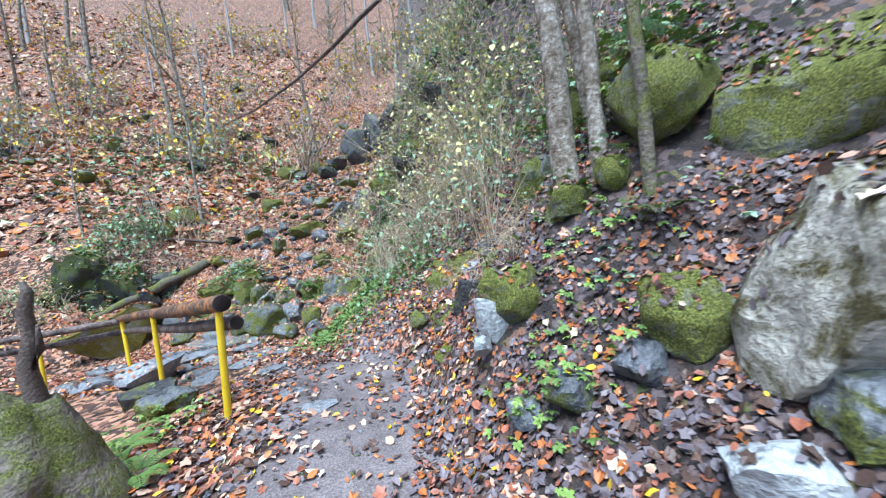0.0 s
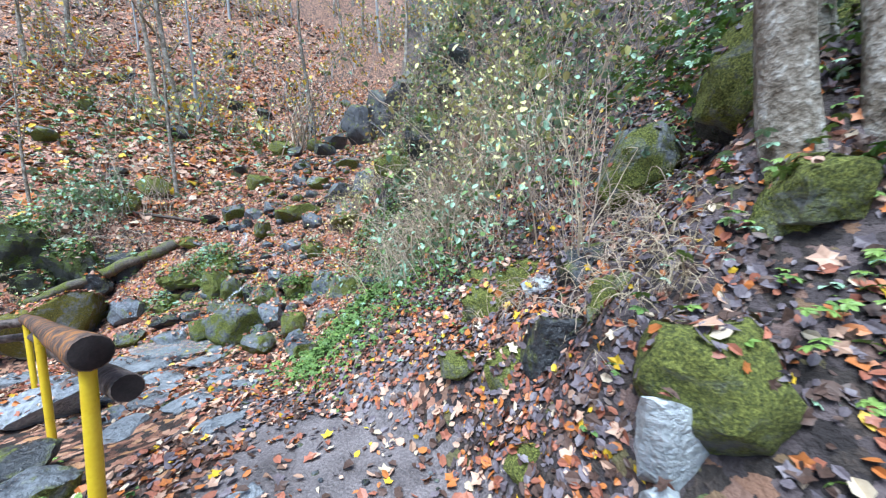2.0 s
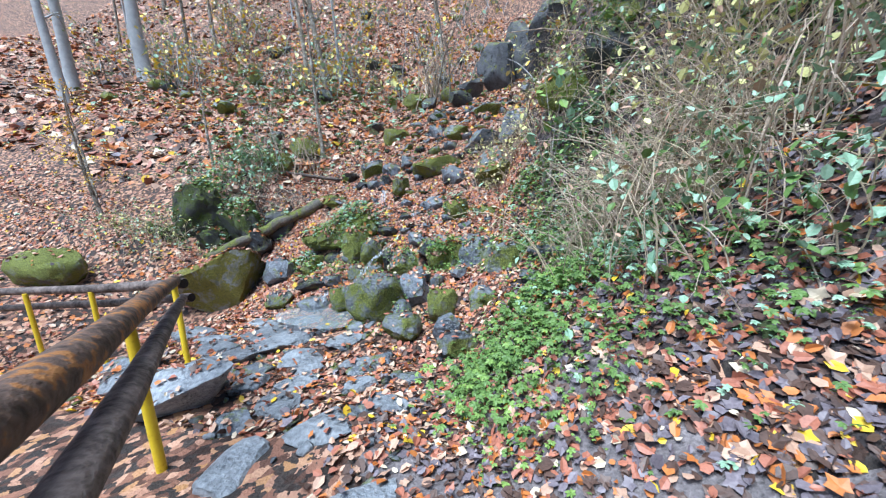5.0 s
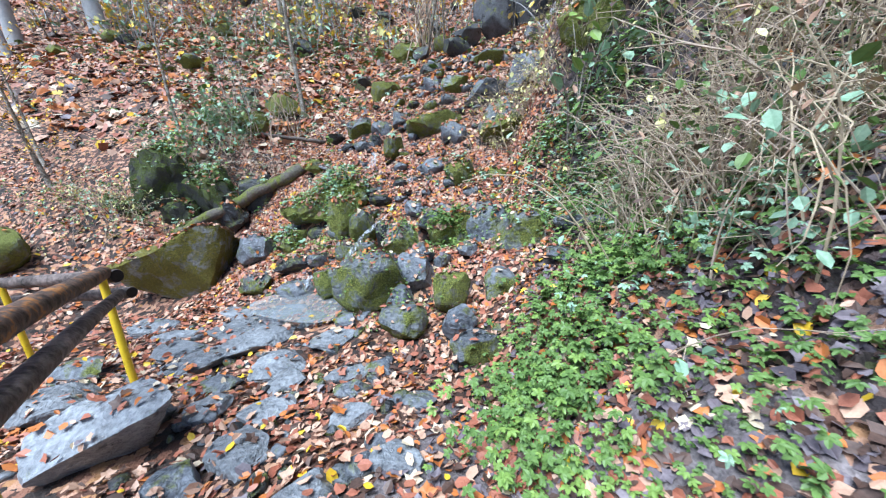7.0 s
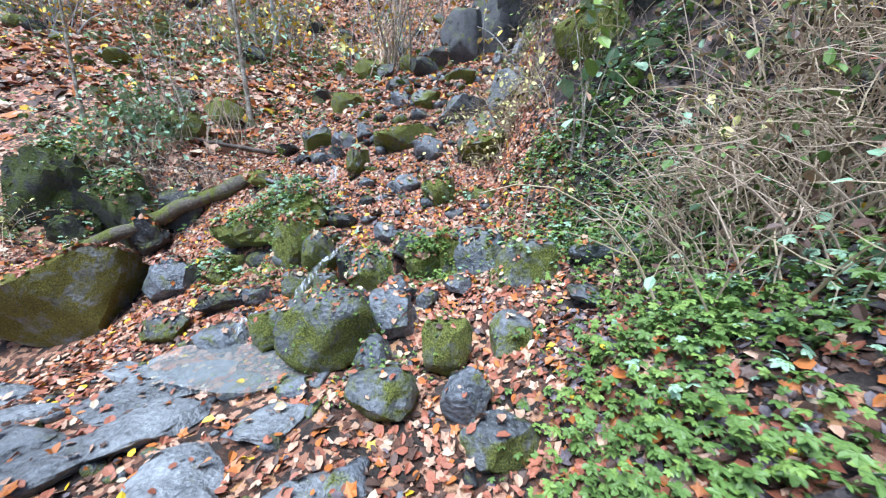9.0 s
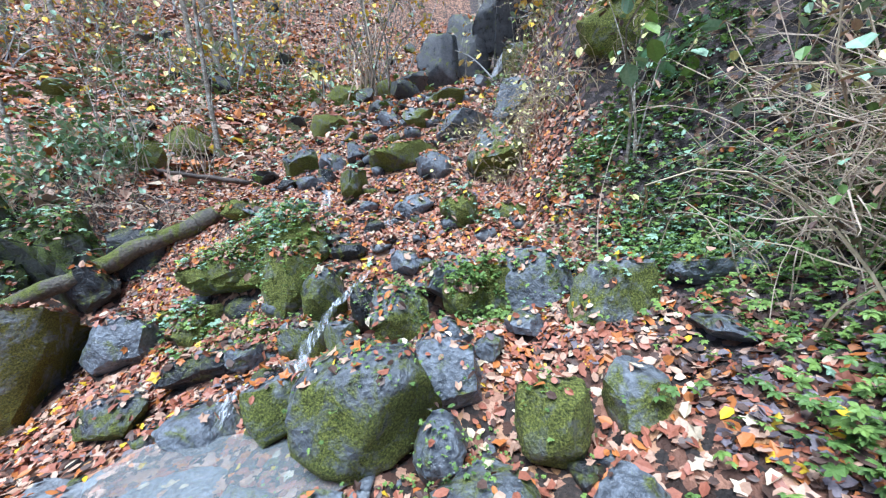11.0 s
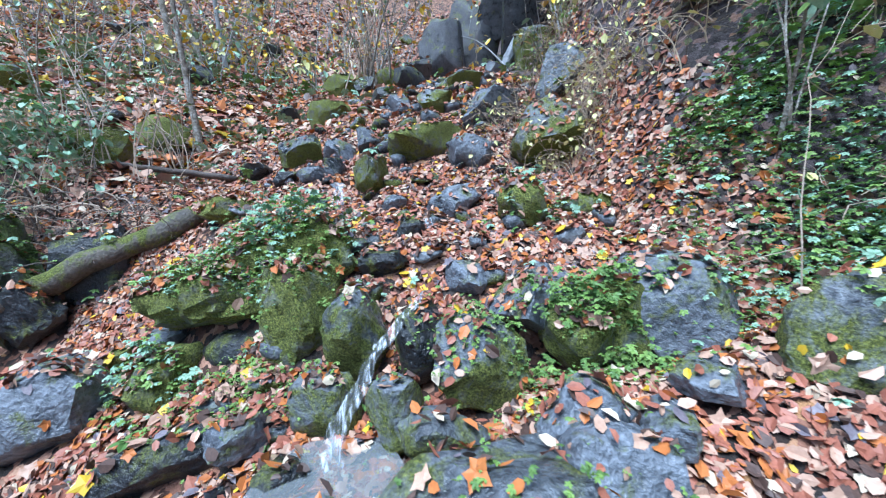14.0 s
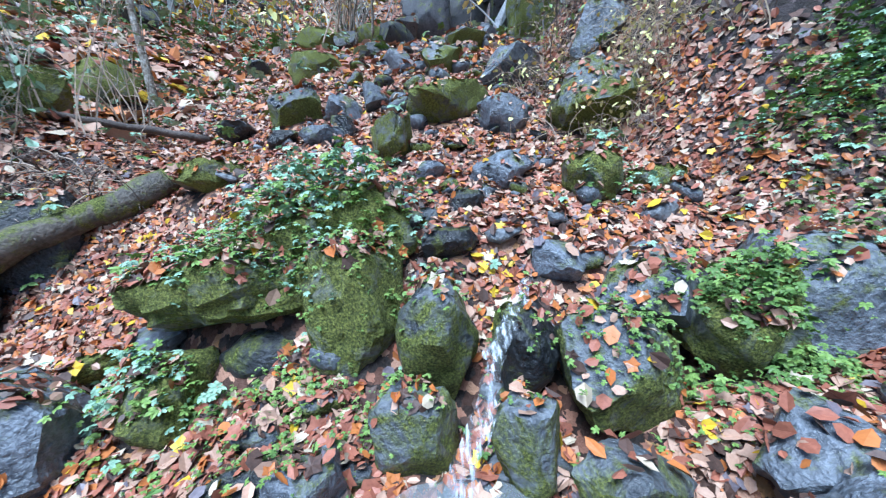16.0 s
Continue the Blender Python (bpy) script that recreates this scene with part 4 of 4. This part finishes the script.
rs = random.Random(5)
for k in range(60):
    x, y = rs.uniform(-24, 9), rs.uniform(15, 34)
    if -7 < x < -1.5 and y < 20:
        continue
    thicket("shrub", "bare grey shrub with a few yellow leaves", x, y, 2.6, 2.0, 2.4, 15, (PALE_BARK, BARK), (LEAVES["yellow_leaf"], HERB[2], PALE_YELLOW), 3, .2, .2, .02, 40 + k)
rs = random.Random(6)
for k in range(14):
    x, y = rs.uniform(1.2, 5), rs.uniform(3.5, 16)
    thicket("bramble", "leafy bramble covering the steep bank", x, y, 2, 2, 1.1, 60, DRY, (HERB[2], HERB[0], LEAVES["brown_leaf"]), 2, .075, .4, .006, 80 + k)


for k, (x, y, hh) in enumerate(((-.45, 5.75, .7), (-.1, 5.2, .6), (.35, 5.0, .7), (-.3, 6.3, 1.0), (.9, 4.9, .9))):
    thicket("bramble", "leafy blue-green bramble on the dark bank", x, y, .9, .7, hh, 26, DRY, (HERB[2], HERB[0], HERB[2]), 2, .07, .4, .005, 300 + k)
for k, (x, y) in enumerate(((.55, 3.55), (.2, 4.3), (.9, 3.75), (1.15, 4.3))):
    thicket("grass_tuft", "dead straw hanging over the dark rocks", x, y, .5, .3, .34, 60, (STRAW, TWIG), (STRAW,), 0, .03, 1.0, .003, 320 + k, "grass", .6)
for k, (x, y) in enumerate(((-1.0, 6.6), (-.5, 7.2), (-.3, 7.9), (-.3, 5.9))):
    thicket("cane", "long arching dry bramble canes", x, y, .8, .6, 1.5, 12, (STRAW, TWIG), (LEAVES["tan_leaf"], HERB[0]), 1, .06, .5, .007, 200 + k)
for k, (x, y, w, hh) in enumerate(((-1.2, 9.6, 1.2, .6), (-.3, 9.3, 1.4, .8), (-2.6, 11.4, 1.0, .6), (-1.8, 12.5, 1.6, .9), (-.8, 11, 1.8, 1.0), (-.3, 13.5, 2.2, 1.1), (.2, 15.5, 2.2, 1.2))):
    thicket("dry_plants", "hanging dead grass and dry stalks on the bank", x, y, w, .6, hh, 130, (STRAW, TWIG, DEAD_WOOD), (PALE_YELLOW, HERB[1], LEAVES["brown_leaf"]), 1, .07, .8, .005, 220 + k)
thicket("sapling", "thin sapling with large pale green leaves", -1.55, 8.75, .1, .1, 1.5, 4, (BARK,), (HERB[2], HERB[1]), 3, .16, .12, .014, 240, "bush", .2)
thicket("sapling", "thin bare saplings with a few green leaves", -8.6, 10.9, .9, .6, 2.4, 16, (BARK, TWIG), (HERB[2],), 1, .1, .15, .011, 241, "bush", .25)
thicket("sapling", "thin bare saplings with a few green leaves", -8.4, 12.2, 1.2, .8, 2.2, 14, (BARK, TWIG), (HERB[2],), 1, .1, .15, .01, 242, "bush", .25)
thicket("roots", "bare roots hanging from the mossy bank", -8.6, 10.1, 1.0, .3, .55, 60, (DEAD_WOOD, TWIG), (LEAVES["brown_leaf"],), 0, .05, .9, .01, 243, "roots", .6)


# ---- low herbs ----
def herbs(label, x, y, wide, deep, count, size, mats, seed, high=.12):
    """A carpet of small leaves, each of five leaflets, on short stalks."""
    random.seed(seed)
    b = Builder()
    for _ in range(count):
        px, py = x + random.gauss(0, wide * .35), y + random.gauss(0, deep * .35)
        z = drop(px, py)[0].z
        h = high * random.uniform(.1, 1.0) ** 1.3 * 1.4
        m = random.randrange(len(mats))
        top = Vector((px, py, z + h)) + rv(.03)
        for _ in range(2):
            c, n = top + rv(size * .7), (Vector((0, 0, 1)) + rv(.6)).normalized()
            a = n.cross(rv()).normalized()
            s = size * random.uniform(.4, 1.0)
            for k in range(5):
                w = radians(-115 + 57 * k)
                b.blade(c, a * math.cos(w) + n.cross(a) * math.sin(w) - n * .2, n, s * (1 - .12 * abs(k - 2)), s * .5, m, .12, .2)
    return tagged(b.build("herb_patch", mats), label, "plants", kind="stuff")


G = "patch of low bright green herbs among fallen leaves"
herbs(G, -1.8, 5.6, .6, 1.0, 620, .05, [HERB[0], HERB[1], HERB[0]], 21)
herbs(G, -1.45, 6.4, .9, .9, 620, .05, [HERB[0], HERB[1], HERB[0]], 22)
herbs(G, -.75, 5.35, 1.2, .8, 330, .045, [HERB[0]], 36)
herbs(G, -.9, 6.2, 1.0, .8, 330, .05, [HERB[0], HERB[2]], 37, .2)
herbs(G, -1.4, 8.25, 1.5, .8, 2000, .04, [HERB[0], HERB[1], HERB[2]], 23)
herbs(G, -1.0, 7.4, 1.2, .7, 900, .038, [HERB[0], HERB[1]], 24)
herbs(G, -5.0, 8.75, .8, .35, 300, .05, [HERB[1], HERB[2], HERB[2]], 25, .16)
herbs("low moss and seedlings on the mossy mound", -5.1, 8.5, 1.0, .35, 900, .026, [HERB[1], HERB[1], HERB[2]], 39, .04)
herbs(G, -5.75, 8.3, .6, .4, 160, .045, [HERB[1], HERB[2]], 34, .08)
herbs(G, -3.05, 8.05, .4, .25, 260, .04, [HERB[0], HERB[1]], 35, .1)
herbs("low moss and seedlings on the wet rocks", -5.1, 8.2, 1.1, .5, 800, .022, [HERB[0], HERB[1], HERB[1]], 125, .04)
herbs("low moss and seedlings on the wet rocks", -3.4, 8.0, 1.3, .35, 800, .022, [HERB[0], HERB[1], HERB[1]], 126, .04)
herbs("low moss and seedlings on the wet rocks", -3.3, 6.9, 1.2, .6, 350, .02, [HERB[0], HERB[1]], 127, .03)
herbs(G, -1.7, 8.95, .8, .4, 500, .045, [HERB[0], HERB[1], HERB[2]], 133, .15)
herbs(G, -.9, 9.0, 1.0, .6, 600, .05, [HERB[0], HERB[1], HERB[2]], 134, .2)
herbs(G, 1.6, 2.9, 1.4, 1.0, 260, .06, [HERB[0], HERB[1], HERB[2]], 135, .15)
herbs(G, -1.5, 5.0, .8, .8, 260, .032, [HERB[0], HERB[1]], 128, .06)
herbs("green leaves on the overgrown bank", 1.3, 7.8, 2.6, 3.0, 1500, .065, [HERB[0], HERB[2], HERB[1]], 129, .35)
herbs("green leaves on the overgrown bank", .6, 10.5, 3.0, 3.5, 1000, .08, [HERB[1], HERB[2]], 130, .35)
herbs("green leaves on the overgrown bank", 2.4, 4.5, 1.8, 2.5, 700, .08, [HERB[0], HERB[2], HERB[1]], 131, .3)
herbs("scattered green plants on the leafy slope", -13, 18, 13, 8, 700, .2, [HERB[2], HERB[0]], 132, .3)
herbs(G, -3.1, 8.0, .5, .3, 90, .04, [HERB[0], HERB[1]], 26, .1)
herbs(G, -3.1, 9.2, .6, .3, 70, .05, [HERB[2], HERB[0]], 27)
herbs(G, -.3, 5.0, 1.2, .9, 160, .036, [HERB[0], HERB[2]], 28)
herbs(G, .6, 1.9, .7, .6, 60, .055, [HERB[1], HERB[0]], 29, .06)
herbs(G, .9, 2.5, .9, .6, 60, .055, [HERB[1], HERB[0]], 30, .06)
herbs(G, -2.6, 3.0, .5, .6, 60, .05, [HERB[0], HERB[1]], 31)
herbs("small plants on the mossy rocks of the hollow", -9.1, 9.5, 1.6, .7, 420, .06, [HERB[0], HERB[1], HERB[2]], 38, .12)
herbs(G, -10.5, 12.5, 9, 6, 420, .1, [HERB[2], HERB[0]], 32, .2)


# ---- fallen logs and sticks ----
def fallen(name, label, a, b, r0, r1, mat, seed, cat="log"):
    random.seed(seed)
    a, b = Vector(a), Vector(b)
    n = 12
    pts = [a.lerp(b, i / n) + rv(r0 * .22) for i in range(n + 1)]
    bl = Builder()
    bl.tube(pts, [(r0 + (r1 - r0) * i / n) * random.uniform(.88, 1.1) for i in range(n + 1)], 9, 0, True)
    return tagged(bl.build(name, [mat], True), label, cat)


fallen("fallen_log", "fallen mossy log lying on the leaves", (-6.88, 10.42, gz(-6.88, 10.42) + .1), (-8.9, 8.75, gz(-8.9, 8.75) + .12), .14, .1, MOSS_BARK, 1)
fallen("stick", "thin fallen branch on the leaves", (-7.2, 11.7, gz(-7.2, 11.7) + .05), (-8.6, 11.0, gz(-8.6, 11.0) + .1), .05, .04, DEAD_WOOD, 2, "branch")
fallen("stick", "thin fallen branch on the leaves", (-6.0, 10.0, gz(-6, 10) + .04), (-6.6, 10.7, gz(-6.6, 10.7) + .05), .05, .03, DEAD_WOOD, 3, "branch")


# ---- water ----
def water_sheet(name, label, cx, cy, rx, ry, z, seed):
    random.seed(seed)
    b = Builder()
    b.v.append(Vector((cx, cy, z)))
    n = 28
    for k in range(n):
        w = 2 * math.pi * k / n
        q = 1 + .25 * noise.noise((math.cos(w) * 1.5, math.sin(w) * 1.5, seed))
        b.v.append(Vector((cx + rx * q * math.cos(w), cy + ry * q * math.sin(w), z)))
    for k in range(n):
        b.f.append((0, 1 + k, 1 + (k + 1) % n))
        b.m.append(0)
    return tagged(b.build(name, [water_m]), label, "water", kind="structure")


water_sheet("pool", "shallow clear pool on the path between stones", -4.5, 6.95, .8, .35, -.19, 3)
water_sheet("pool", "shallow clear pool below the small waterfall", -4.4, 7.6, .35, .25, .03, 5)


def falls_material():
    m = bpy.data.materials.new("running_water")
    m.use_nodes = True
    nt = m.node_tree
    bs = nt.nodes["Principled BSDF"]
    bs.inputs["Base Color"].default_value = (0.8, 0.86, 0.92, 1)
    bs.inputs["Roughness"].default_value = 0.12
    geo = nt.nodes.new("ShaderNodeNewGeometry")
    mp = nt.nodes.new("ShaderNodeMapping")
    mp.inputs["Scale"].default_value = (55, 18, 7)
    n = nt.nodes.new("ShaderNodeTexNoise")
    n.inputs["Scale"].default_value, n.inputs["Detail"].default_value = 1, 4
    nt.links.new(geo.outputs["Position"], mp.inputs[0])
    nt.links.new(mp.outputs[0], n.inputs["Vector"])
    mr = nt.nodes.new("ShaderNodeMapRange")
    mr.inputs[1].default_value, mr.inputs[2].default_value = 0.5, 0.78
    mr.inputs[3].default_value, mr.inputs[4].default_value = 0.03, 0.85
    nt.links.new(n.outputs[0], mr.inputs[0])
    nt.links.new(mr.outputs[0], bs.inputs["Alpha"])
    bp = nt.nodes.new("ShaderNodeBump")
    bp.inputs["Distance"].default_value = 0.02
    nt.links.new(n.outputs[0], bp.inputs["Height"])
    nt.links.new(bp.outputs[0], bs.inputs["Normal"])
    return m


FALLS = falls_material()


def waterfall(top, foot, width, seed):
    """Two wavering sheets of falling water, one before the other."""
    random.seed(seed)
    b = Builder()
    top, foot = Vector(top), Vector(foot)
    nu, nw = 24, 9
    for layer in range(2):
        n0 = len(b.v)
        for i in range(nu + 1):
            u = i / nu
            wid = width * (.55 + .75 * u) * (1 + .35 * noise.noise((u * 5, seed, layer)))
            for k in range(nw):
                s = 2 * k / (nw - 1) - 1
                p = top.lerp(foot, u) + Vector((s * wid + .05 * noise.noise((u * 3.5, seed, 3)), -.03 * layer + .03 * noise.noise((s * 2, u * 6, seed + layer)), 0))
                p.z = top.z + (foot.z - top.z) * (u ** 1.4) + .012 * noise.noise((s * 3, u * 9, layer))
                b.v.append(p)
        for i in range(nu):
            for k in range(nw - 1):
                q = n0 + i * nw + k
                b.f.append((q, q + 1, q + nw + 1, q + nw))
                b.m.append(0)
    return tagged(b.build("waterfall", [FALLS], True), "small thin waterfall running down the mossy rocks", "water")


waterfall((-3.96, 8.36, .64), (-4.2, 8.04, .42), .035, 1)
waterfall((-4.19, 8.02, .44), (-4.42, 7.68, .02), .045, 6)
waterfall((-4.75, 7.55, .0), (-4.85, 7.25, -.15), .08, 2)
waterfall((-4.0, 9.35, 1.05), (-4.1, 9.15, .85), .1, 4)
waterfall((-5.0, 10.1, 1.5), (-5.0, 9.9, 1.25), .06, 5)


# ---- old stump by the path ----
def stump():
    """A rotten stump with buttresses, a hollow top and a forked snag."""
    root = tagged(new("stump"), "rotten mossy stump with a bare snag beside the path", "stump")
    root.location = (-2.5, 2.0, gz(-2.5, 2.0))
    b = Builder()
    rows, sides = 14, 28
    for i in range(rows):
        u = i / (rows - 1)
        for k in range(sides):
            w = 2 * math.pi * k / sides
            flare = 1 + .35 * (1 - u) ** 2 * max(0, math.sin(3 * w + 1))
            q = (.42 - .22 * u) * flare * (1 + .3 * noise.noise((math.cos(w) * 1.6, math.sin(w) * 1.6, u * 2.5)) + .14 * noise.noise((math.cos(w) * 6, math.sin(w) * 6, u * 4)))
            top = .82 + .2 * noise.noise((math.cos(w) * 1.3, math.sin(w) * 1.3, 7))
            b.v.append(Vector((q * math.cos(w) - .12 * u, q * math.sin(w), -.12 + u * top)))
    for i in range(rows - 1):
        for k in range(sides):
            b.f.append((i * sides + k, i * sides + (k + 1) % sides, (i + 1) * sides + (k + 1) % sides, (i + 1) * sides + k))
            b.m.append(0)
    b.v.append(Vector((-.12, 0, .5)))
    for k in range(sides):
        b.f.append(((rows - 1) * sides + k, (rows - 1) * sides + (k + 1) % sides, len(b.v) - 1))
        b.m.append(0)
    b.build("trunk", [MOSS_BARK], True, root)
    b = Builder()
    main = [(.0, .02, .45), (.04, .03, .7), (.02, .02, .9), (.07, .03, 1.08), (.05, .03, 1.22), (.1, .02, 1.34), (.08, .02, 1.4)]
    b.tube(main, [.06, .052, .046, .04, .036, .028, .012], 9, 0, True)
    b.tube([(.03, .02, .85), (.12, .02, 1.0), (.15, .0, 1.15)], [.03, .022, .008], 7, 0, True)
    b.build("snag", [DEAD_WOOD], True, root)


random.seed(3)
stump()


def fern(x, y, size, seed):
    random.seed(seed)
    b = Builder()
    z = gz(x, y)
    for k in range(7):
        w = 2 * math.pi * k / 7 + random.uniform(-.3, .3)
        d = Vector((math.cos(w), math.sin(w), 1.0))
        p = Vector((x, y, z))
        for i in range(14):
            d = (d + Vector((0, 0, -.09))).normalized()
            q = p + d * size / 14
            b.tube([p, q], [.003, .003], 3, 0)
            side = d.cross(Vector((0, 0, 1))).normalized()
            ln = size * .26 * math.sin(math.pi * (i + 2) / 17)
            for s in (1, -1):
                b.blade(q, side * s + d * .4, (0, 0, 1), ln, size * .06, 0, .05)
            p = q
    return tagged(b.build("fern", [HERB[0]]), "green fern growing beside the handrail", "fern")


fern(-2.2, 2.3, .26, 1)
fern(1.5, 2.35, .3, 3)
fern(2.1, 3.0, .4, 4)
fern(-4.8, 8.7, .28, 5)
fern(-2.6, 2.6, .26, 2)


# ---- branch hanging over the path ----
random.seed(8)
b = Builder()
twig = [Vector((1.2, 2.75, 4.3)), Vector((.5, 2.2, 3.5)), Vector((-.3, 1.9, 2.7)), Vector((-.48, 2.0, 2.62)), Vector((-.75, 2.1, 2.5)), Vector((-1.05, 2.2, 2.4)), Vector((-1.3, 2.25, 2.34))]
b.tube(twig, [.02, .016, .012, .011, .009, .006, .003], 6, 0)
tagged(b.build("overhanging_branch", [DEAD_WOOD], True), "thin dark bare branch hanging over the path", "branch")
